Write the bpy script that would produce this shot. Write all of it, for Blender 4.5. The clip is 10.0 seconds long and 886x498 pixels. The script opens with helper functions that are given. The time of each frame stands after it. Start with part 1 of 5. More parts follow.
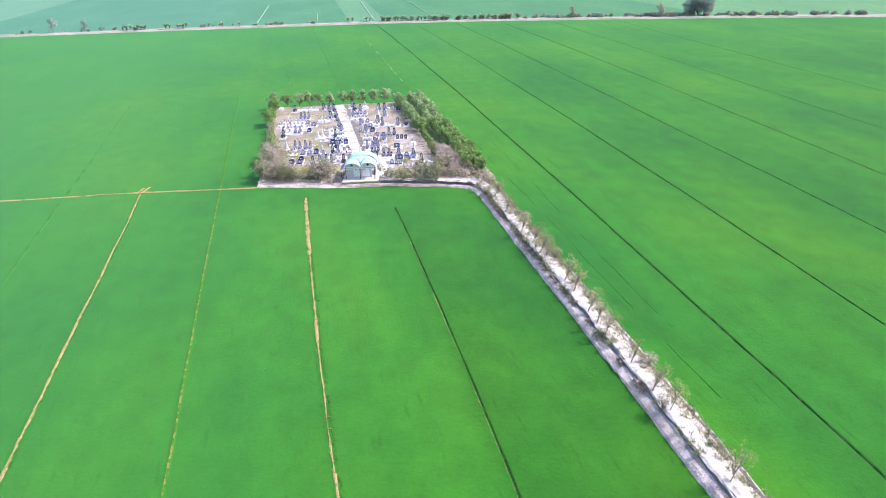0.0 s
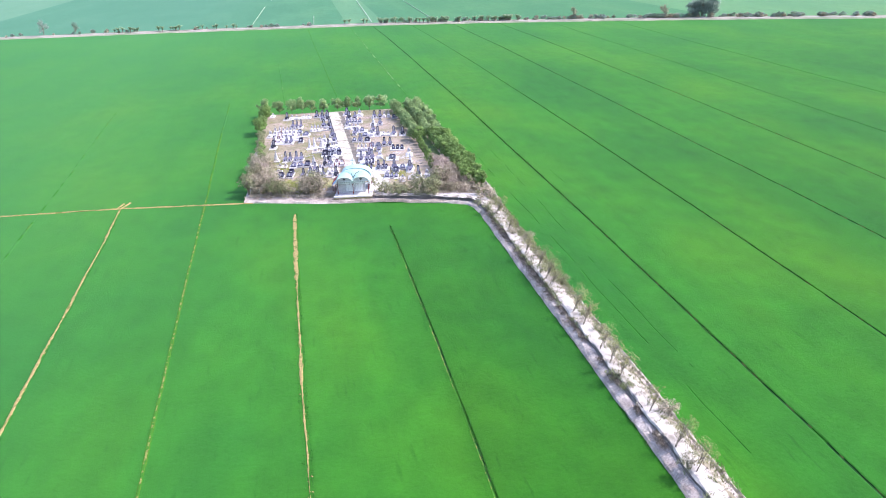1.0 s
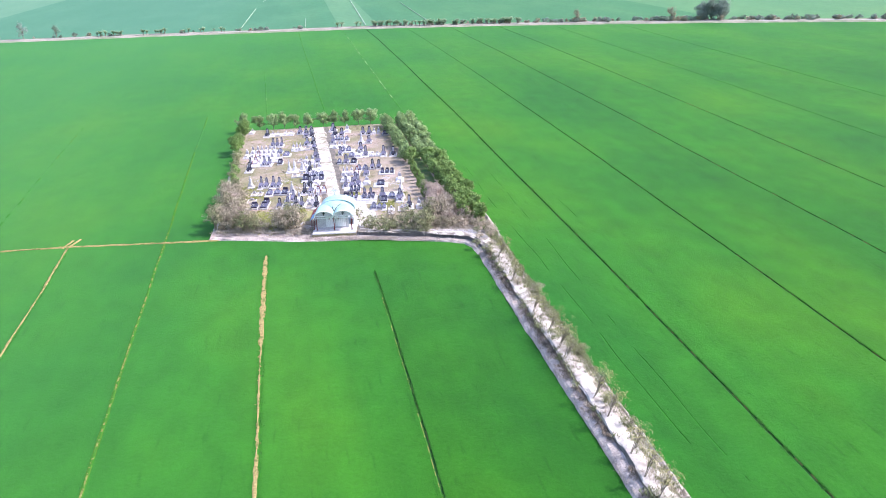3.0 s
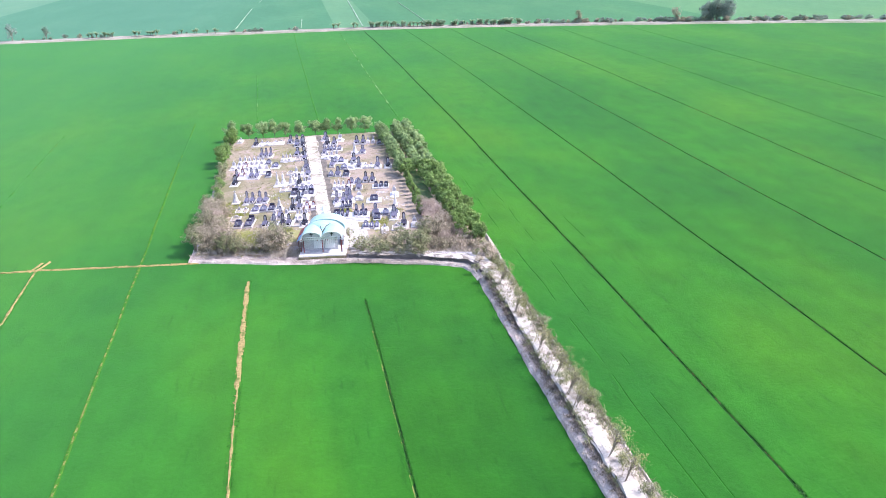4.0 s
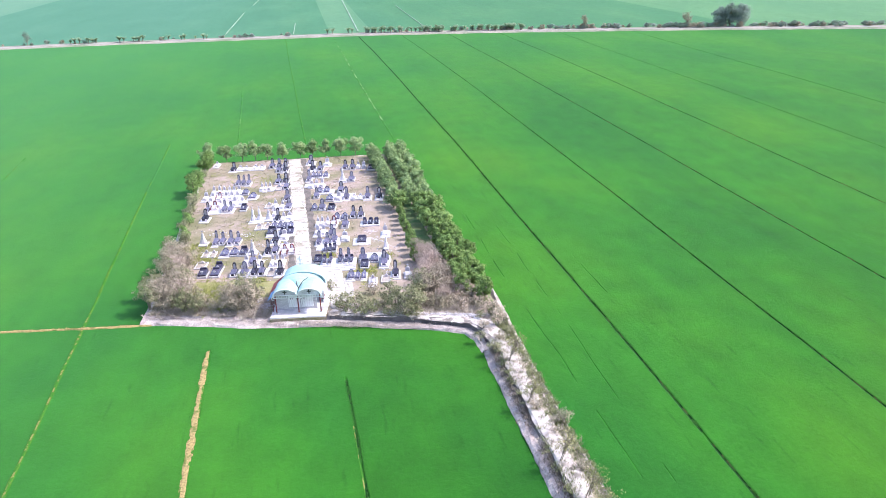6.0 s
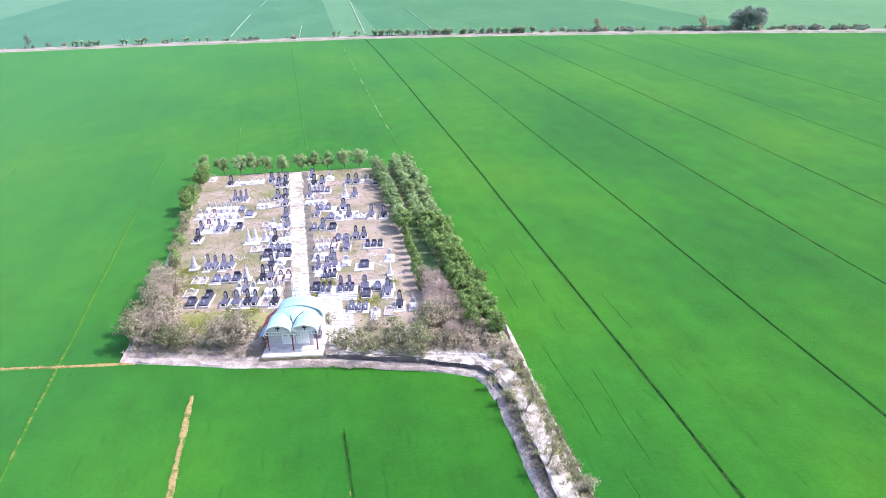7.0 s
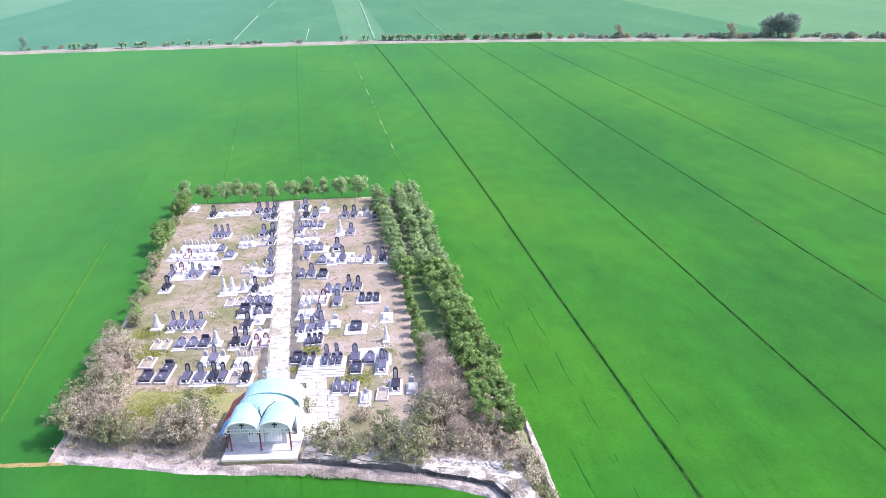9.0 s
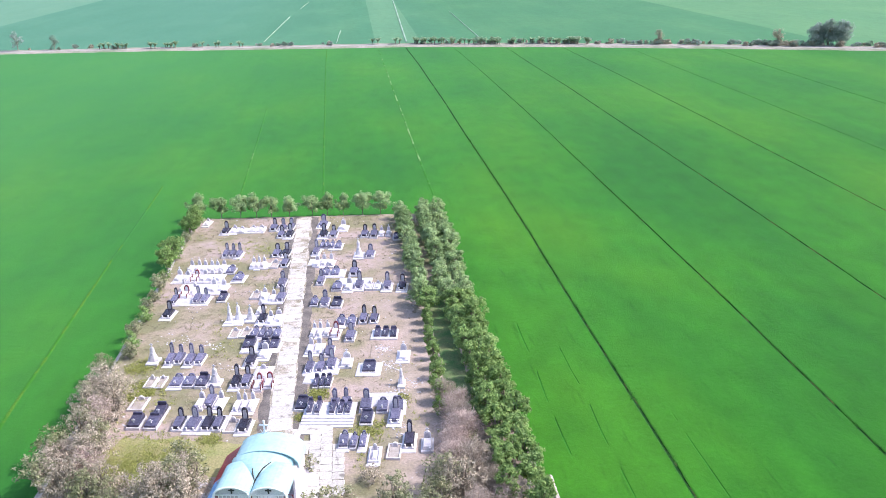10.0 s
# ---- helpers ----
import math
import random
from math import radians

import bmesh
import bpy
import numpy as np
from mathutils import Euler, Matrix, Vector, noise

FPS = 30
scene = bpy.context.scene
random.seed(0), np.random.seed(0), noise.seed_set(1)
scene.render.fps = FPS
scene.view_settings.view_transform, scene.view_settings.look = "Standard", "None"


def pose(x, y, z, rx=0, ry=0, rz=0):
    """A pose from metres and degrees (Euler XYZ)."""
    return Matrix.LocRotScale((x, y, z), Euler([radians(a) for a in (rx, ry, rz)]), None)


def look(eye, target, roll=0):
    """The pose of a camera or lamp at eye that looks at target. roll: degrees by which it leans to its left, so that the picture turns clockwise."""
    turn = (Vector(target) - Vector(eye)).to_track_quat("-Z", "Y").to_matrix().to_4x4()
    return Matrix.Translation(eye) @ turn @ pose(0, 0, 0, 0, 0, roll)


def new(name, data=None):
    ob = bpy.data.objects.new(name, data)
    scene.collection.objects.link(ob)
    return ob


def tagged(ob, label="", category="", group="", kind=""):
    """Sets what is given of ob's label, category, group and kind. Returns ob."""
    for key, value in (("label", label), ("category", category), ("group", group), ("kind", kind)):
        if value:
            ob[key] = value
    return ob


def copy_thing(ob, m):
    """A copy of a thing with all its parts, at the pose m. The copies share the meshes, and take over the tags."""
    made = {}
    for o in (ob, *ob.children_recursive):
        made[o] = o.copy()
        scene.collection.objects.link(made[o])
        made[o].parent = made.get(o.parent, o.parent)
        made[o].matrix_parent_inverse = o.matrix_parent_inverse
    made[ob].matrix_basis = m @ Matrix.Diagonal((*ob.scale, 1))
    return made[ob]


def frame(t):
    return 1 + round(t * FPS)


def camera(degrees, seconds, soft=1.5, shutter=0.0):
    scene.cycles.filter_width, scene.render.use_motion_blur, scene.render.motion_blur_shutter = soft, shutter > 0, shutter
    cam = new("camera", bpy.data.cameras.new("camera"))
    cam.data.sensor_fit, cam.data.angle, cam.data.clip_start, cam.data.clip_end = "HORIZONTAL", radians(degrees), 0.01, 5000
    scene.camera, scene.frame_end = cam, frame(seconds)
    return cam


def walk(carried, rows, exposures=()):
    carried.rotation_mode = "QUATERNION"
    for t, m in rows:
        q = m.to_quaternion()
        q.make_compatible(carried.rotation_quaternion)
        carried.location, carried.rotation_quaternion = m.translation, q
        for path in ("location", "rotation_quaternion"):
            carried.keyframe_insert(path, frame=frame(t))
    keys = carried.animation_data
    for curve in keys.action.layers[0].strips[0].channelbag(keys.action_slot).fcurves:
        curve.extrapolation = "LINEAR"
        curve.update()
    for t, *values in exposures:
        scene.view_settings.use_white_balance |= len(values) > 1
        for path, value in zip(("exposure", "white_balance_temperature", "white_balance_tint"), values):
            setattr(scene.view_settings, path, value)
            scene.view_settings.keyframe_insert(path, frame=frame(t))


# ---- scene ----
cam = camera(56.02, 10.0, soft=0.7)
PATH = [
    (0, (1.638, 0.023, 39.776), (1.924, 1.87, 39.065), -2.4),
    (0.5, (2.471, 4.299, 39.757), (2.758, 6.146, 39.046), -2.4),
    (1, (3.355, 8.626, 39.711), (3.642, 10.473, 39.0), -2.5),
    (1.5, (4.237, 12.928, 39.689), (4.524, 14.775, 38.979), -2.4),
    (2, (5.126, 17.324, 39.679), (5.415, 19.171, 38.966), -2.5),
    (2.5, (6.051, 21.747, 39.64), (6.341, 23.593, 38.928), -2.5),
    (4, (8.969, 35.04, 39.508), (9.259, 36.885, 38.793), -2.6),
    (4.5, (9.841, 39.455, 39.514), (10.132, 41.3, 38.799), -2.6),
    (5, (10.691, 43.844, 39.507), (10.985, 45.688, 38.793), -2.7),
    (5.5, (11.502, 48.267, 39.547), (11.797, 50.112, 38.833), -2.6),
    (7, (13.712, 61.452, 39.671), (13.984, 63.301, 38.959), -2.6),
    (7.5, (14.532, 65.773, 39.706), (14.79, 67.624, 38.995), -2.5),
    (8, (15.326, 70.066, 39.738), (15.576, 71.919, 39.027), -2.4),
    (8.5, (16.158, 74.385, 39.804), (16.405, 76.238, 39.092), -2.4),
    (9, (17.051, 78.737, 39.836), (17.295, 80.59, 39.124), -2.3),
    (9.5, (17.974, 83.119, 39.829), (18.19, 84.977, 39.119), -2.2),
    (10, (18.949, 87.659, 39.735), (19.12, 89.522, 39.028), -1.9),
]
walk(cam, [(t, look(eye, target, roll)) for t, eye, target, roll in PATH], exposures=((0.0, 1.38), (8.2, 1.38), (9.0, 1.31), (9.5, 1.29), (10.0, 1.25)))

# ---- world and sun ----
SUN_AZ, SUN_EL = radians(-8), radians(48)
world = bpy.data.worlds.new("sky")
scene.world = world
world.use_nodes = True
wn = world.node_tree.nodes
sky = wn.new("ShaderNodeTexSky")
sky.sky_type, sky.sun_disc = "NISHITA", False
sky.sun_elevation, sky.sun_rotation = SUN_EL, math.pi / 2 - SUN_AZ
sky.dust_density, sky.air_density = 2.0, 1.0
world.node_tree.links.new(sky.outputs[0], wn["Background"].inputs[0])
wn["Background"].inputs[1].default_value = 0.15
sun_data = bpy.data.lights.new("sun", "SUN")
sun_data.energy, sun_data.angle, sun_data.color = 2.2, radians(0.8), (1.0, 0.965, 0.93)
sun = new("sun", sun_data)
sun_way = Vector((math.cos(SUN_EL) * math.cos(SUN_AZ), math.cos(SUN_EL) * math.sin(SUN_AZ), math.sin(SUN_EL)))
sun.matrix_world = look(Vector((60, 150, 0)) + 200 * sun_way, (60, 150, 0))


# ---- materials ----
def shader(name):
    m = bpy.data.materials.new(name)
    m.use_nodes = True
    t = m.node_tree
    return m, t, t.nodes["Principled BSDF"]


def wire(t, a, b):
    t.links.new(a, b)


def noise_of(t, scale, detail=4, stretch=(1, 1, 1), rough=0.55):
    geo = t.nodes.new("ShaderNodeNewGeometry")
    mp = t.nodes.new("ShaderNodeMapping")
    mp.inputs["Scale"].default_value = stretch
    n = t.nodes.new("ShaderNodeTexNoise")
    n.inputs["Scale"].default_value, n.inputs["Detail"].default_value = scale, detail
    n.inputs["Roughness"].default_value = rough
    wire(t, geo.outputs["Position"], mp.inputs[0])
    wire(t, mp.outputs[0], n.inputs["Vector"])
    return n.outputs["Fac"]


def ramp(t, fac, stops):
    r = t.nodes.new("ShaderNodeValToRGB")
    e = r.color_ramp.elements
    while len(e) < len(stops):
        e.new(0.5)
    for k, (p, c) in zip(e, stops):
        k.position, k.color = p, (*c, 1) if len(c) == 3 else c
    wire(t, fac, r.inputs[0])
    return r.outputs[0]


def mixed(t, fac, a, b, kind="MIX"):
    x = t.nodes.new("ShaderNodeMix")
    x.data_type, x.blend_type = "RGBA", kind
    for s, v in ((x.inputs[0], fac), (x.inputs[6], a), (x.inputs[7], b)):
        if isinstance(v, (int, float)):
            s.default_value = v
        elif isinstance(v, tuple):
            s.default_value = (*v, 1)
        else:
            wire(t, v, s)
    return x.outputs[2]


def bumped(t, p, fac, strength, distance):
    b = t.nodes.new("ShaderNodeBump")
    b.inputs["Strength"].default_value, b.inputs["Distance"].default_value = strength, distance
    wire(t, fac, b.inputs["Height"])
    wire(t, b.outputs[0], p.inputs["Normal"])


def gray(lo, hi):
    return [(0.3, (lo,) * 3), (0.7, (hi,) * 3)]


def surface(name, a, b, scale=0.8, fine=9.0, rough=0.8, bump=0.4, dist=0.03, lo=0.75, hi=1.2, metal=0.0, island=False, piece=0.0, spec=0.5, edge=0.16, centre=0.5):
    m, t, p = shader(name)
    c = ramp(t, noise_of(t, scale, 5), [(centre - edge, a), (centre + edge, b)])
    f = noise_of(t, fine, 4)
    c = mixed(t, 1.0, c, ramp(t, f, gray(lo, hi)), "MULTIPLY")
    if piece:
        o = t.nodes.new("ShaderNodeObjectInfo")
        c = mixed(t, 1.0, c, ramp(t, o.outputs["Random"], [(0, (1 - piece,) * 3), (1, (1 + piece * 0.4,) * 3)]), "MULTIPLY")
    if island:
        g = t.nodes.new("ShaderNodeNewGeometry")
        c = mixed(t, 1.0, c, ramp(t, g.outputs["Random Per Island"], [(0, (0.6,) * 3), (1, (1.3,) * 3)]), "MULTIPLY")
    wire(t, c, p.inputs["Base Color"])
    p.inputs["Roughness"].default_value, p.inputs["Metallic"].default_value = rough, metal
    p.inputs["Specular IOR Level"].default_value = spec
    if bump:
        bumped(t, p, f, bump, dist)
    return m


def leaf_material(name, a, b, c, through_light=0.3, clumped=False):
    m, t, p = shader(name)
    g = t.nodes.new("ShaderNodeNewGeometry")
    o = t.nodes.new("ShaderNodeObjectInfo")
    col = ramp(t, g.outputs["Random Per Island"], [(0.0, a), (0.55, b), (1.0, c)])
    col = mixed(t, 1.0, col, ramp(t, o.outputs["Random"], [(0, (0.75, 0.78, 0.7)), (1, (1.2, 1.15, 1.2))]), "MULTIPLY")
    if clumped:
        col = mixed(t, 1.0, col, ramp(t, noise_of(t, 1.15, 2), [(0.32, (0.74, 0.76, 0.74)), (0.5, (1.05, 1.05, 1.05)), (0.68, (1.25, 1.23, 1.2))]), "MULTIPLY")
    wire(t, col, p.inputs["Base Color"])
    p.inputs["Roughness"].default_value, p.inputs["Specular IOR Level"].default_value = 0.65, 0.25
    tr = t.nodes.new("ShaderNodeBsdfTranslucent")
    wire(t, col, tr.inputs[0])
    mx = t.nodes.new("ShaderNodeMixShader")
    mx.inputs[0].default_value = through_light
    wire(t, p.outputs[0], mx.inputs[1])
    wire(t, tr.outputs[0], mx.inputs[2])
    wire(t, mx.outputs[0], t.nodes["Material Output"].inputs[0])
    return m


def rice_material(name, dark, mid, light, tint):
    """Young rice: broad patches, bands along the rows, fine tufts; tint is the paler, more even colour of the light and
    haze painted in at the left and far off.
    """
    m, t, p = shader(name)
    c = ramp(t, noise_of(t, 0.035, 4, (1, 0.45, 1), 0.5), [(0.33, dark), (0.5, mid), (0.7, light)])
    band = noise_of(t, 0.16, 3, (1, 0.05, 1))
    c = mixed(t, 1.0, c, ramp(t, band, gray(0.92, 1.07)), "MULTIPLY")
    patch = noise_of(t, 0.3, 5, (1, 0.6, 1), 0.6)
    c = mixed(t, 1.0, c, ramp(t, patch, gray(0.84, 1.12)), "MULTIPLY")
    f = noise_of(t, 2.6, 6, (1, 0.8, 1), 0.75)
    c = mixed(t, 1.0, c, ramp(t, f, gray(0.88, 1.1)), "MULTIPLY")
    c = mixed(t, 1.0, c, ramp(t, noise_of(t, 8.0, 3, (1, 0.6, 1), 0.6), gray(0.95, 1.05)), "MULTIPLY")
    # thin gaps along the rows
    gaps = noise_of(t, 1.0, 4, (1.5, 0.16, 1), 0.6)
    c = mixed(t, 1.0, c, ramp(t, gaps, [(0.60, (1, 1, 1)), (0.70, (0.74, 0.80, 0.74))]), "MULTIPLY")
    geo = t.nodes.new("ShaderNodeNewGeometry")
    sx = t.nodes.new("ShaderNodeSeparateXYZ")
    wire(t, geo.outputs["Position"], sx.inputs[0])

    def across(axis, lo, hi):
        r = t.nodes.new("ShaderNodeMapRange")
        r.inputs["From Min"].default_value, r.inputs["From Max"].default_value = lo, hi
        wire(t, sx.outputs[axis], r.inputs["Value"])
        return r.outputs[0]

    # paler and more even towards -x: sunlight scattered back, put into the colour
    c = mixed(t, across(0, 15.0, -60.0), c, mixed(t, 0.6, mixed(t, 1.0, c, (1.5, 1.16, 2.0), "MULTIPLY"), tint))
    # darker and less blue towards +x
    c = mixed(t, across(0, 40.0, 75.0), c, mixed(t, 1.0, c, (0.90, 0.94, 0.7), "MULTIPLY"))
    # haze of distance painted in: paler, bluer, more even with y
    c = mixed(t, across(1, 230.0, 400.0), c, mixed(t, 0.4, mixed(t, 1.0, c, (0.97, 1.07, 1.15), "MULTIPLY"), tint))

    def both(a, b):
        x = t.nodes.new("ShaderNodeMath")
        x.operation = "MULTIPLY"
        wire(t, a, x.inputs[0])
        wire(t, b, x.inputs[1])
        return x.outputs[0]

    # the plots beside the track stand greener
    c = mixed(t, both(across(0, 45.0, 62.0), across(1, 185.0, 135.0)), c, mixed(t, 1.0, c, (0.88, 0.91, 0.88), "MULTIPLY"))
    c = mixed(t, both(both(across(0, 12.6, 14.2), across(0, 31.0, 29.0)), across(1, 140.0, 95.0)), c, mixed(t, 1.0, c, (0.8, 0.83, 0.8), "MULTIPLY"))
    wire(t, c, p.inputs["Base Color"])
    p.inputs["Roughness"].default_value, p.inputs["Specular IOR Level"].default_value = 0.8, 0.09
    # pale bluish sheen at flat angles helps imitate the far haze
    p.inputs["Sheen Weight"].default_value, p.inputs["Sheen Roughness"].default_value = 0.05, 0.5
    p.inputs["Sheen Tint"].default_value = (0.72, 1.0, 0.85, 1)
    bumped(t, p, f, 0.5, 0.12)
    return m


def bund_material(name, bare, green, cover, often=0.11):
    """A dry bund between rice plots, overgrown in places."""
    m, t, p = shader(name)
    f = noise_of(t, 5, 5)
    soil = mixed(t, 1.0, bare, ramp(t, f, gray(0.6, 1.3)), "MULTIPLY")
    grow = ramp(t, noise_of(t, often, 3, (1, 1, 1)), [(cover - 0.04, (0, 0, 0)), (cover + 0.04, (1, 1, 1))])
    wire(t, mixed(t, grow, soil, green), p.inputs["Base Color"])
    p.inputs["Roughness"].default_value, p.inputs["Specular IOR Level"].default_value = 0.9, 0.1
    bumped(t, p, f, 0.7, 0.1)
    return m


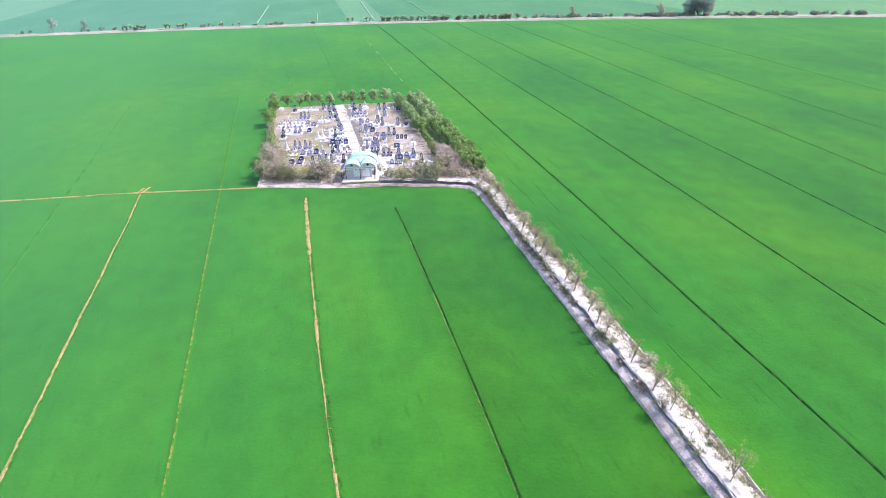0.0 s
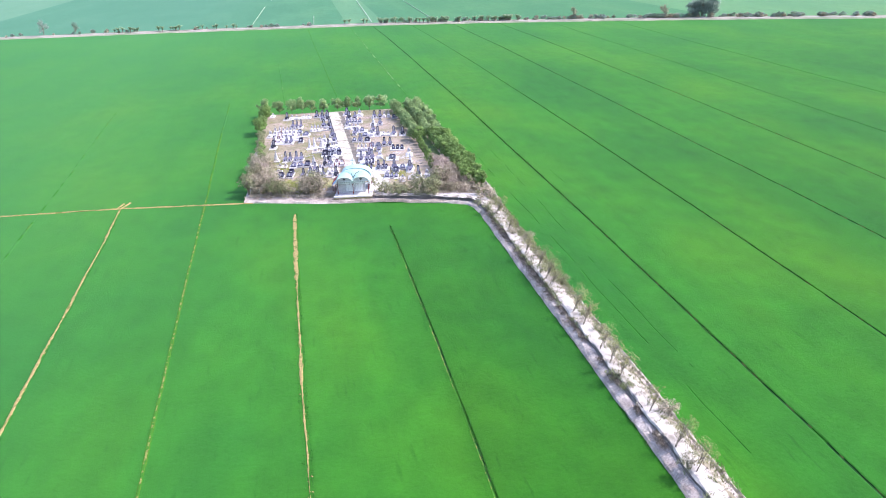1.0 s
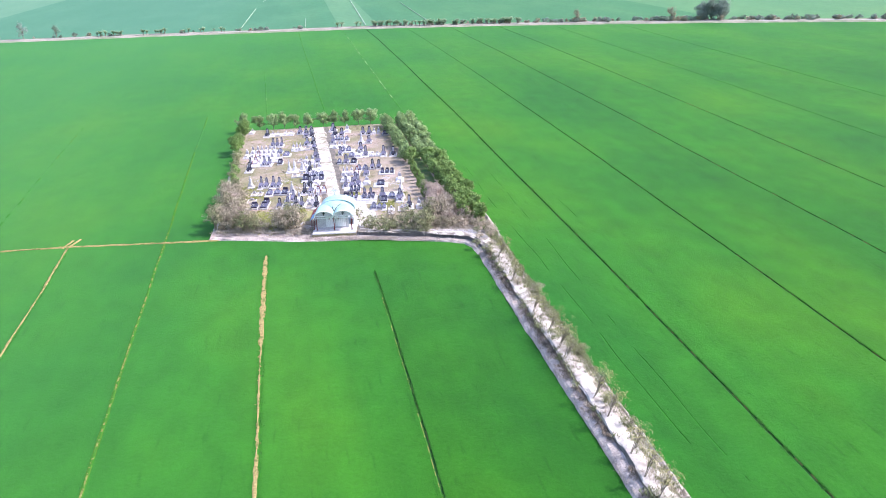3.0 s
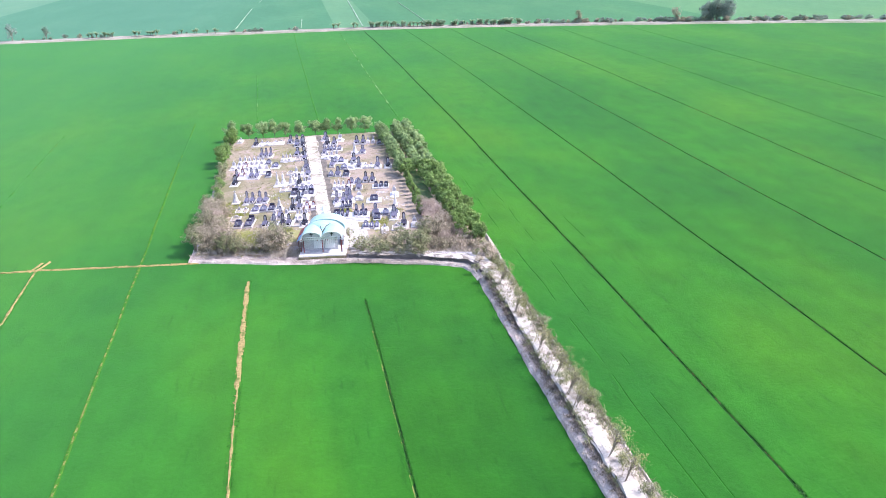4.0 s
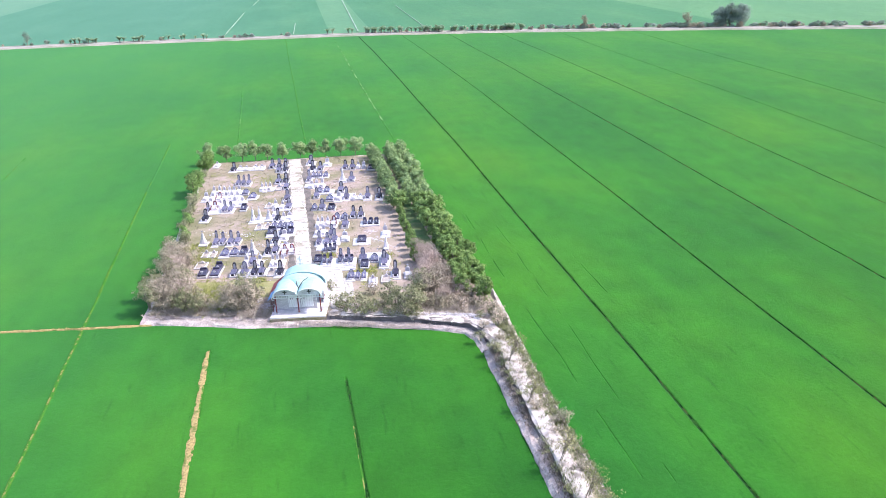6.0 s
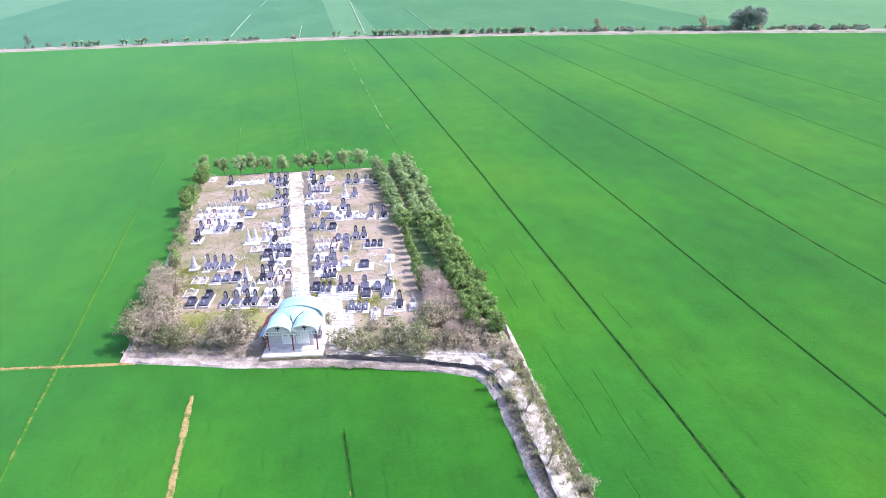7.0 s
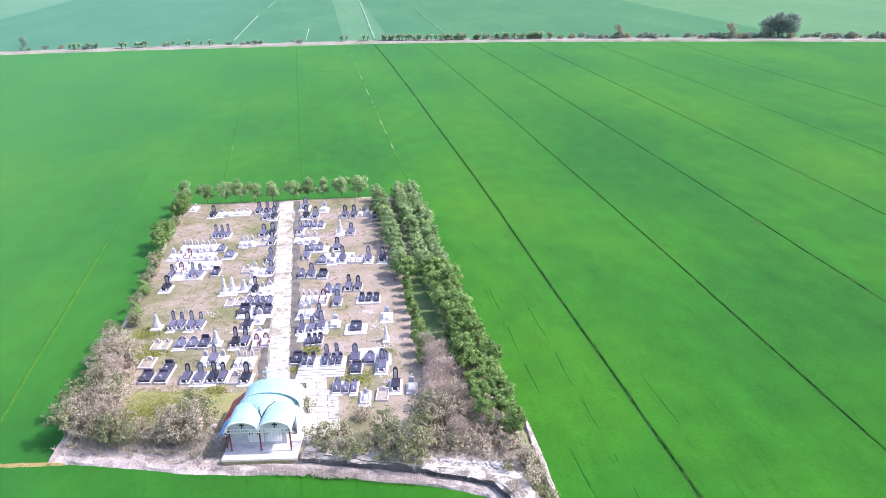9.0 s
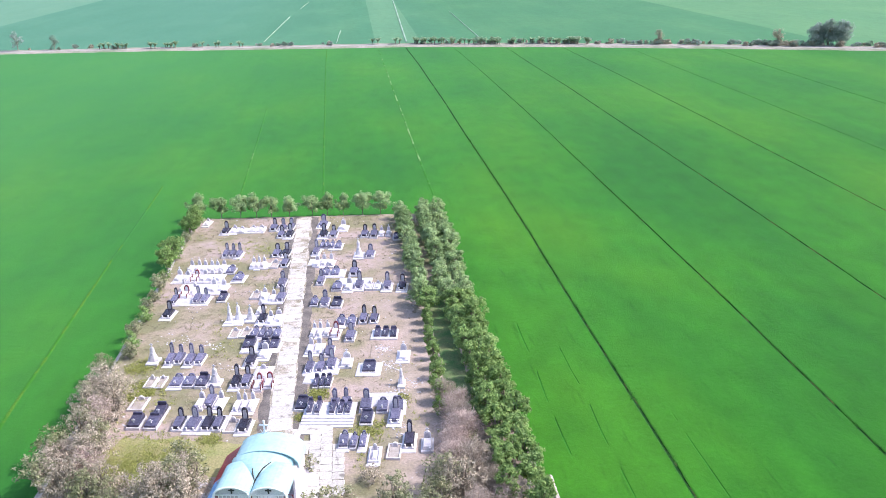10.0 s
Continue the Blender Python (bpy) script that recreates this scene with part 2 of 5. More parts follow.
M = {
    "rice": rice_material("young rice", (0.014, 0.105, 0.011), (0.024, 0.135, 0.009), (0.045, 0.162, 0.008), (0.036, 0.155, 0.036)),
    # beyond the canal: distance haze put into the colour, paler and bluer
    "rice_hazed": rice_material("far rice", (0.040, 0.130, 0.066), (0.052, 0.152, 0.076), (0.080, 0.185, 0.090), (0.055, 0.155, 0.080)),
    "rice_hazed_pale": rice_material("pale far rice", (0.075, 0.175, 0.095), (0.088, 0.190, 0.100), (0.115, 0.215, 0.110), (0.09, 0.19, 0.10)),
    "tan": bund_material("dry bund", (0.33, 0.245, 0.115), (0.14, 0.15, 0.05), 0.60, 0.7),
    "straw": bund_material("straw-strewn bund", (0.20, 0.20, 0.065), (0.040, 0.15, 0.019), 0.48, 0.9),
    "trampled": bund_material("trampled yellow rice", (0.066, 0.160, 0.020), (0.034, 0.143, 0.015), 0.52, 0.55),
    "olive": bund_material("grassy bund", (0.070, 0.172, 0.032), (0.026, 0.136, 0.015), 0.46, 0.3),
    "rim": bund_material("brown ditch rim", (0.17, 0.15, 0.06), (0.030, 0.12, 0.016), 0.50, 0.6),
    "dark": bund_material("dark green ditch", (0.022, 0.055, 0.018), (0.010, 0.048, 0.012), 0.42, 0.5),
    "pale": bund_material("pale bund", (0.16, 0.27, 0.11), (0.03, 0.14, 0.018), 0.5),
    "faint": bund_material("trodden line", (0.017, 0.100, 0.012), (0.022, 0.128, 0.014), 0.5, 0.3),
    "berm": surface("dead grass bank", (0.56, 0.47, 0.475), (0.31, 0.25, 0.25), 1.3, 6, 0.95, 0.8, 0.1, 0.6, 1.25),
    "berm_pale": surface("pale dead grass bank", (0.61, 0.51, 0.515), (0.36, 0.285, 0.29), 0.9, 6, 0.95, 0.8, 0.1, 0.65, 1.2),
    "edge": surface("broken sandy edge", (0.60, 0.53, 0.53), (0.26, 0.215, 0.205), 1.1, 5, 0.95, 0.9, 0.12, 0.55, 1.25, edge=0.07),
    "sand": surface("pale sandy track", (0.53, 0.465, 0.465), (0.31, 0.26, 0.25), 1.0, 4, 0.9, 0.5, 0.06, 0.72, 1.15, edge=0.06, centre=0.6),
    # bare earth of steps and hollows, its colour darkened with their shade
    "cut": surface("shade-darkened earth cut", (0.13, 0.11, 0.115), (0.22, 0.185, 0.19), 1.2, 8, 0.9, 0.8, 0.08),
    "soil_dark": surface("dark trodden soil", (0.095, 0.080, 0.080), (0.18, 0.15, 0.145), 0.9, 6, 0.95, 0.6, 0.05, 0.7, 1.25),
    "turf_dry": surface("yellowing turf", (0.22, 0.225, 0.085), (0.29, 0.245, 0.13), 0.8, 6, 0.95, 0.6, 0.06, 0.7, 1.25),
    "turf": surface("green turf", (0.07, 0.16, 0.05), (0.16, 0.18, 0.085), 0.7, 6, 0.95, 0.6, 0.06, 0.7, 1.25),
    "side": surface("weedy sand", (0.46, 0.40, 0.375), (0.25, 0.21, 0.16), 0.8, 6, 0.95, 0.8, 0.1, 0.6, 1.25, edge=0.09),
    "verge": surface("weedy verge", (0.17, 0.17, 0.08), (0.30, 0.24, 0.18), 0.6, 7, 0.95, 0.8, 0.1),
    "dirt": surface("dirt road", (0.375, 0.335, 0.34), (0.25, 0.215, 0.21), 0.16, 3, 0.95, 0.2, 0.03),
    "bank": surface("canal bank", (0.17, 0.20, 0.13), (0.34, 0.29, 0.27), 0.08, 2, 0.95, 0.4, 0.08, 0.6, 1.3),
    "channel": surface("concrete channel", (0.36, 0.43, 0.36), (0.14, 0.24, 0.16), 0.09, 2, 0.8, 0.1, 0.02),
    "concrete": surface("worn concrete", (0.50, 0.455, 0.445), (0.25, 0.22, 0.21), 1.3, 6, 0.85, 0.3, 0.015, 0.72, 1.15, piece=0.15, edge=0.05, centre=0.63),
    "whitewash": surface("white masonry", (0.76, 0.71, 0.77), (0.54, 0.49, 0.56), 1.5, 10, 0.6, 0.2, 0.008, 0.8, 1.08, piece=0.18),
    "marble": surface("pale marble", (0.72, 0.67, 0.73), (0.50, 0.46, 0.53), 2.2, 14, 0.3, 0.1, 0.004, 0.84, 1.08, piece=0.2),
    "black": surface("black granite", (0.022, 0.019, 0.035), (0.055, 0.048, 0.078), 6, 40, 0.25, 0.0, 0, 0.7, 1.3, piece=0.4),
    "blue": surface("blue grey granite", (0.095, 0.088, 0.155), (0.19, 0.175, 0.27), 5, 40, 0.2, 0.0, 0, 0.75, 1.2, piece=0.3),
    "slate": surface("dark blue granite", (0.045, 0.040, 0.078), (0.10, 0.092, 0.15), 5, 40, 0.25, 0.0, 0, 0.75, 1.2, piece=0.4),
    "grey": surface("grey granite", (0.36, 0.34, 0.40), (0.52, 0.48, 0.55), 5, 40, 0.35, 0.05, 0.004, 0.8, 1.15, piece=0.2),
    "red": surface("dark red tiles", (0.20, 0.02, 0.035), (0.14, 0.018, 0.03), 4, 20, 0.35, 0.1, 0.005),
    "gravel": surface("grave fill", (0.42, 0.36, 0.35), (0.30, 0.25, 0.23), 2, 16, 0.95, 0.6, 0.03, 0.6, 1.3),
    "sheet": surface("pale blue roof sheet", (0.31, 0.485, 0.545), (0.37, 0.54, 0.585), 0.5, 3, 0.45, 0.05, 0.01, 0.88, 1.08),
    "tarp": surface("blue roof edge", (0.16, 0.33, 0.62), (0.22, 0.40, 0.66), 1.0, 6, 0.45, 0.2, 0.02),
    "maroon": surface("maroon corrugated sheet", (0.26, 0.035, 0.045), (0.34, 0.06, 0.06), 0.8, 6, 0.45, 0.2, 0.01),
    "steel": surface("white painted steel", (0.78, 0.78, 0.80), (0.70, 0.70, 0.72), 2, 15, 0.4, 0.0, 0, 0.92, 1.05),
    "post": surface("red painted post", (0.15, 0.02, 0.03), (0.21, 0.035, 0.04), 2, 15, 0.45, 0.1, 0.004),
    "plaster": surface("grey plaster", (0.42, 0.40, 0.44), (0.52, 0.50, 0.53), 1.0, 8, 0.85, 0.2, 0.01),
    "iron": surface("dark iron", (0.02, 0.02, 0.022), (0.035, 0.033, 0.033), 5, 20, 0.5, 0.1, 0.003),
    "bark": surface("grey bark", (0.20, 0.16, 0.13), (0.30, 0.25, 0.21), 4, 18, 0.95, 0.5, 0.02),
    "leaf_green": leaf_material("green leaves", (0.14, 0.235, 0.08), (0.25, 0.37, 0.135), (0.35, 0.46, 0.185), 0.5, True),
    "leaf_sage": leaf_material("pale sage leaves", (0.21, 0.305, 0.145), (0.335, 0.45, 0.235), (0.44, 0.54, 0.295), 0.5, True),
    "leaf_olive": leaf_material("dusty olive leaves", (0.15, 0.17, 0.09), (0.29, 0.295, 0.175), (0.45, 0.43, 0.31), 0.38, True),
    "leaf_dry": leaf_material("dry grey leaves", (0.19, 0.17, 0.12), (0.40, 0.34, 0.28), (0.60, 0.52, 0.45), 0.3, True),
    "leaf_straw": leaf_material("dusty yellow leaves", (0.24, 0.23, 0.105), (0.37, 0.35, 0.175), (0.48, 0.45, 0.25), 0.45, True),
    # leaves by the far road: lifted and blued, distance haze put into their colour
    "leaf_far_hazed": leaf_material("hazed blue green leaves", (0.20, 0.265, 0.235), (0.27, 0.335, 0.30), (0.34, 0.40, 0.36), 0.5),
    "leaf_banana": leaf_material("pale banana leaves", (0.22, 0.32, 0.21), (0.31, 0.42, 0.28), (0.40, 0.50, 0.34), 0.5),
    "twig": leaf_material("bare pinkish twigs", (0.37, 0.295, 0.265), (0.52, 0.425, 0.39), (0.64, 0.54, 0.50), 0.2),
    "grass_dry": leaf_material("dry grass blades", (0.27, 0.22, 0.165), (0.34, 0.285, 0.22), (0.40, 0.34, 0.27)),
    "grass_green": leaf_material("weed blades", (0.24, 0.27, 0.08), (0.34, 0.355, 0.115), (0.44, 0.42, 0.17)),
    "brush": leaf_material("dead brush", (0.38, 0.315, 0.295), (0.52, 0.445, 0.42), (0.54, 0.46, 0.42), 0.1),
    "weed_dark": leaf_material("dead brown weeds", (0.10, 0.085, 0.07), (0.17, 0.14, 0.12), (0.25, 0.21, 0.18), 0.1),
    "rice_blade": leaf_material("rice blades", (0.014, 0.100, 0.012), (0.024, 0.130, 0.014), (0.042, 0.160, 0.018), 0.2),
    "grass_pale": leaf_material("dead bank grass", (0.40, 0.33, 0.33), (0.54, 0.46, 0.455), (0.66, 0.58, 0.57)),
}


# ---- building helpers ----
def mesh_of(name, verts, faces, mats, index=None, smooth=False):
    me = bpy.data.meshes.new(name)
    me.from_pydata([tuple(v) for v in verts], [], [tuple(f) for f in faces])
    for m in mats:
        me.materials.append(m)
    if index is not None:
        me.polygons.foreach_set("material_index", np.asarray(index, dtype=np.int32))
    if smooth:
        me.polygons.foreach_set("use_smooth", np.ones(len(me.polygons), dtype=bool))
    me.update()
    return me


def part(name, bm, material, parent, label=""):
    me = bpy.data.meshes.new(name)
    bm.to_mesh(me)
    bm.free()
    me.materials.append(material)
    ob = new(name, me)
    ob.parent = parent
    return tagged(ob, label)


def mesh_part(name, me, parent, label=""):
    ob = new(name, me)
    ob.parent = parent
    return tagged(ob, label)


def thing(name, m, label, category, group="", kind=""):
    ob = new(name)
    ob.empty_display_size = 0.3
    ob.matrix_basis = m
    return tagged(ob, label, category, group, kind)


def box(x0, x1, y0, y1, z0, z1, bevel=0.02, bm=None, taper=0.0):
    """A box with chamfered upper edges; taper draws the top in."""
    bm = bm or bmesh.new()
    b = min(bevel, (x1 - x0) * 0.3, (y1 - y0) * 0.3, (z1 - z0) * 0.45)
    rings = []
    for z, d in ((z0, 0.0), (z1 - b, taper), (z1, taper + b)):
        rings.append([bm.verts.new(v) for v in ((x0 + d, y0 + d, z), (x1 - d, y0 + d, z), (x1 - d, y1 - d, z), (x0 + d, y1 - d, z))])
    for a, c in zip(rings, rings[1:]):
        for i in range(4):
            bm.faces.new((a[i], a[(i + 1) % 4], c[(i + 1) % 4], c[i]))
    bm.faces.new(rings[-1])
    bm.faces.new(rings[0][::-1])
    return bm


def prism(outline, y0, y1, bm=None):
    """An outline in x, z drawn out along y."""
    bm = bm or bmesh.new()
    a = [bm.verts.new((x, y0, z)) for x, z in outline]
    b = [bm.verts.new((x, y1, z)) for x, z in outline]
    n = len(outline)
    bm.faces.new(a)
    bm.faces.new(b[::-1])
    for i in range(n):
        bm.faces.new((a[i], b[i], b[(i + 1) % n], a[(i + 1) % n]))
    bmesh.ops.recalc_face_normals(bm, faces=bm.faces)
    return bm


def wedge(x0, x1, y0, y1, z0, zf, zb):
    """A block whose top slopes from zf in front to zb behind."""
    bm = bmesh.new()
    d = 0.03
    low = [bm.verts.new(v) for v in ((x0, y0, z0), (x1, y0, z0), (x1, y1, z0), (x0, y1, z0))]
    mid = [bm.verts.new(v) for v in ((x0, y0, zf - d), (x1, y0, zf - d), (x1, y1, zb - d), (x0, y1, zb - d))]
    top = [bm.verts.new(v) for v in ((x0 + d, y0 + d, zf), (x1 - d, y0 + d, zf), (x1 - d, y1 - d, zb), (x0 + d, y1 - d, zb))]
    for a, c in ((low, mid), (mid, top)):
        for i in range(4):
            bm.faces.new((a[i], a[(i + 1) % 4], c[(i + 1) % 4], c[i]))
    bm.faces.new(top)
    bm.faces.new(low[::-1])
    return bm


def gothic(w, h, n=6, z0=0.0):
    """A pointed arch's outline, w wide and h high."""
    s = h - w * 0.75
    side = [(w / 2 * math.cos(a) ** 0.8, s + w * 0.75 * math.sin(a)) for a in (math.pi / 2 * i / n for i in range(n))]
    return [(-w / 2, z0), (w / 2, z0)] + [(x, z0 + z) for x, z in side] + [(0, z0 + h)] + [(-x, z0 + z) for x, z in side[::-1]]


def tube(points, radii, sides=6, bm=None):
    bm = bm or bmesh.new()
    rings = []
    for i, (p, r) in enumerate(zip(points, radii)):
        p = Vector(p)
        d = (Vector(points[min(i + 1, len(points) - 1)]) - Vector(points[max(i - 1, 0)])).normalized()
        u = d.orthogonal().normalized()
        v = d.cross(u)
        rings.append([bm.verts.new(p + r * (math.cos(a) * u + math.sin(a) * v)) for a in (2 * math.pi * k / sides for k in range(sides))])
    for a, c in zip(rings, rings[1:]):
        for k in range(sides):
            bm.faces.new((a[k], a[(k + 1) % sides], c[(k + 1) % sides], c[k]))
    bm.faces.new(rings[-1])
    bm.faces.new(rings[0][::-1])
    return bm


def smooth_noise(x, seed, scale=1.0):
    return noise.noise(Vector((x * scale, seed * 7.3, seed * 1.7)))


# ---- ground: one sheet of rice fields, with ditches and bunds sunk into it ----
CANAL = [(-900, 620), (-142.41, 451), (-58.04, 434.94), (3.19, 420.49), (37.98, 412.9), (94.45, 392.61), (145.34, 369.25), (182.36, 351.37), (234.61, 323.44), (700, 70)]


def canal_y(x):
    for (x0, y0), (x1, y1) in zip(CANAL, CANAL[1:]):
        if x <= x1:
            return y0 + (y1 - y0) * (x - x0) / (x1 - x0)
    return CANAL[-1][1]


# half width, from y, to y, height, material, wander, and the line's course: x = a + b s + c s s with s = (y - 150) / 100
LINES = [
    (0.16, -60, 230, 0.03, "olive", 0.3, (-41.04, -4.57, 0.0)),
    (0.22, -60, 144.5, 0.06, "tan", 0.3, (-28.2, -3.48, -0.55)),
    (0.12, -60, 232, 0.04, "straw", 0.25, (-14.78, -2.41, 0.17)),
    (0.27, -60, 132.6, 0.05, "tan", 0.2, (-0.05, 0.84, 1.99)),
    (0.11, 224, 300, 0.04, "olive", 0.2, (0.33, -3.43, 0.0)),
    (0.09, -60, 123.5, -0.11, "dark", 0.2, (12.63, -3.78, -1.96)),
    (0.12, 214, 418, 0.04, "olive", 0.25, (13.3, -2.41, 0.0)),
    (0.16, 214, 411, 0.04, "pale", 0.2, (30.57, -1.6, 0.0)),
    (0.06, 58, 168, -0.03, "faint", 0.8, (34.34, -0.45, 1.0)),
    (0.05, 74, 162, -0.03, "faint", 0.85, (37.41, 0.6, 0.0)),
    (0.12, -60, 411, -0.11, "dark", 0.2, (41.64, -0.69, -0.42)),
    (0.05, 128, 156, -0.03, "faint", 0.3, (44.07, -1.01, 0.0)),
    (0.085, -60, 404, -0.10, "dark", 0.3, (58.54, -0.2, -0.56)),
    (0.11, -60, 398, -0.08, "dark", 0.3, (75.95, -0.24, -0.39)),
    (0.10, -60, 391, -0.07, "dark", 0.3, (93.56, 1.12, -0.61)),
    (0.09, -60, 382, -0.05, "faint", 0.4, (113.5, 1.0, -0.3)),
    (0.10, -60, 372, -0.06, "faint", 0.4, (137.4, 1.4, 0.0)),
]
OLIVE_LEFT, TAN_LEFT, STRAW, TAN, OLIVE_BACK, DITCH, MIDDLE_BACK, PALE_BACK, TRODDEN, TRODDEN_B, WIDE_DITCH, TRODDEN_C, NEXT_DITCH = range(13)


def line_x(i, y):
    """Where a bund or ditch runs at y, with its small wandering."""
    a, b, c = LINES[i][6]
    q = (min(max(y, LINES[i][1], 45.0), LINES[i][2]) - 150) / 100
    if i in (TRODDEN, TRODDEN_B):
        a -= 0.014 * min(max(y - 170, 0.0), 260.0)
    return a + b * q + c * q * q + LINES[i][5] * (smooth_noise(y, i, 0.021) + (0.35 if y < 200 else 0.12) * smooth_noise(y, i + 50, 0.12))


def build_ground():
    cols = []
    for i, (w, *_) in enumerate(LINES):
        cols += [(line_x(i, 150) + k * w, i, k) for k in (-3.2, -2, -1, -0.5, 0.5, 1, 2, 3.2)]
    reach = [(min(line_x(i, y) for y in range(20, 430, 10)) - 2, max(line_x(i, y) for y in range(20, 430, 10)) + 2) for i in range(len(LINES))]
    for x in list(range(-250, 301, 3)) + [-3500, -2000, -1200, -700, -400, -300, 380, 500, 800, 1300, 2200, 3500]:
        if not any(lo < x < hi for lo, hi in reach):
            cols.append((x, None, 0))
    cols.sort(key=lambda c: c[0])
    ys = [-3000, -1500, -700, -300, -150, -90] + list(np.arange(-60, 20, 1.6)) + list(np.arange(20, 170, 0.55)) + list(np.arange(170, 250, 1.2)) + list(np.arange(250, 500, 3)) + [510, 530, 560, 600, 660, 740, 850, 1000, 1300, 1800, 2600, 4500]
    verts, faces, index = [], [], []
    rag = random.Random(77)
    keys = ["rice", "rice_hazed", "rice_hazed_pale", "tan", "straw", "olive", "rim", "dark", "pale", "faint", "trampled"]
    for y in ys:
        for x, i, k in cols:
            z = 0.0
            if i is not None:
                w, y0, y1, h, kind, *_ = LINES[i]
                x += line_x(i, y) - line_x(i, 150)
                if kind == "tan":
                    wide = (0.05 if 106 < y < 133 else -0.64 + 0.35 * smooth_noise(y, 3.3, 0.07)) if i == TAN else -0.4
                    x += k * w * (wide + 0.25 * smooth_noise(y, i + 130, 0.15))
                if i == STRAW:
                    x += k * w * (0.35 + 0.25 * smooth_noise(y, 61, 0.2)) * min(max((215 - y) / 40, 0.0), 1.0)
                if i == WIDE_DITCH:
                    x += k * w * 0.4 * min(max((y - 225) / 120, 0.0), 1.0)
                if i == NEXT_DITCH:
                    x += k * w * (0.25 - 0.65 * min(max((y - 165) / 60, 0.0), 1.0))
                if i == TAN and 131.2 < y < 133.3:
                    x -= k * w * 0.35 * (y - 131.2)
                if abs(k) == 1 and y < 250:
                    x += w * rag.uniform(-0.16, 0.22) * k
                if abs(k) < 1.2:
                    x += 0.35 * w * k * smooth_noise(y, i + 90, 0.5)
                if y0 < y < y1 and not (i in (TRODDEN, TRODDEN_B, TRODDEN_C) and smooth_noise(y, i + 200, 0.22) < -0.15):
                    z = h * {0.5: 1.0, 1: 0.35}.get(abs(k), 0.0) * (1 + 0.5 * smooth_noise(y, i + 20, 0.4))
            verts.append((x, y, z))
    n = len(cols)
    for r in range(len(ys) - 1):
        ym = (ys[r] + ys[r + 1]) / 2
        for c in range(n - 1):
            faces.append((r * n + c, r * n + c + 1, (r + 1) * n + c + 1, (r + 1) * n + c))
            a, b = cols[c], cols[c + 1]
            xm = (a[0] + b[0]) / 2
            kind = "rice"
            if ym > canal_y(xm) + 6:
                kind = "rice_hazed_pale" if 28 < xm < 44 or xm > 185 or xm < -175 else "rice_hazed"
            elif a[1] is not None and a[1] == b[1] and abs(a[2]) <= 1 and abs(b[2]) <= 1:
                i = a[1]
                w, y0, y1, h, soil, *_ = LINES[i]
                gap = -0.12 if i in (TRODDEN, TRODDEN_B, TRODDEN_C) else -0.15 if i == PALE_BACK else 0.02 if i in (OLIVE_BACK, STRAW, OLIVE_LEFT) else -0.25 if i == DITCH else -0.42
                solid = soil in ("tan", "rim") or soil == "straw" and ym < 196
                if y0 < ym < y1 and (solid or smooth_noise(ym, i + 200, 0.22) > gap):
                    kind = soil
                    if i == STRAW and (ym > 146 or max(abs(a[2]), abs(b[2])) > 0.5):
                        kind = "trampled"
                    if i == OLIVE_BACK and 238 < ym < 264:
                        kind = "pale"
                    if soil == "tan" and max(abs(a[2]), abs(b[2])) > 0.5 and smooth_noise(ym, i + 160 + a[2], 0.9) > 0.15:
                        kind = "straw"
                    if kind == "dark" and b[2] == 1 and ym < 250 and smooth_noise(ym, i + 210, 0.5) > 0.0:
                        kind = "rim"
            elif a[1] == DITCH and b[1] == DITCH and a[2] == -2 and ym < 122 and smooth_noise(ym, 5.5, 0.12) > -0.3:
                kind = "straw"
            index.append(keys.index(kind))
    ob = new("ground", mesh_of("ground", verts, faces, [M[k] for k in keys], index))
    return tagged(ob, "flat green rice fields divided by thin ditches", "field", kind="structure")


ground = build_ground()


def strip(name, line, profile, step, label, category, wander=0.0, rough=0.06, seed=1):
    """A bank along a line: profile rows are (offset to the right, height, material to the next row)."""
    pts = []
    for (x0, y0), (x1, y1) in zip(line, line[1:]):
        n = max(1, int(math.hypot(x1 - x0, y1 - y0) / step))
        pts += [Vector((x0 + (x1 - x0) * i / n, y0 + (y1 - y0) * i / n)) for i in range(n)]
    pts.append(Vector(line[-1]))
    keys = []
    for _, _, k in profile:
        if k and k not in keys:
            keys.append(k)
    verts, faces, index = [], [], []
    n = len(profile)
    for i, p in enumerate(pts):
        d = (pts[min(i + 2, len(pts) - 1)] - pts[max(i - 2, 0)]).normalized()
        side = Vector((d.y, -d.x))
        for j, (o, z, _) in enumerate(profile):
            e = wander * smooth_noise(i * step, seed + j * 3, 0.25) + 0.5 * wander * smooth_noise(i * step, seed + j * 5, 1.1)
            q = p + side * (o + e)
            zz = z + (rough * smooth_noise(i * step, seed + j, 0.9) if z > 0.05 else 0)
            verts.append((q.x, q.y, zz))
    for i in range(len(pts) - 1):
        for j in range(n - 1):
            faces.append((i * n + j, i * n + j + 1, (i + 1) * n + j + 1, (i + 1) * n + j))
            index.append(keys.index(profile[j][2]))
    ob = new(name, mesh_of(name, verts, faces, [M[k] for k in keys], index))
    return tagged(ob, label, category, kind="structure")


def bend(y):
    """How far the track has drawn aside at y."""
    return 0.0095 * (104 - y)


# the track: sandy way, a hollow and a small outer bank towards the fields
TRACK = [(29.9, -40), (29.78, 55), (29.55, 80), (29.22, 102), (29.12, 118), (29.2, 126)]
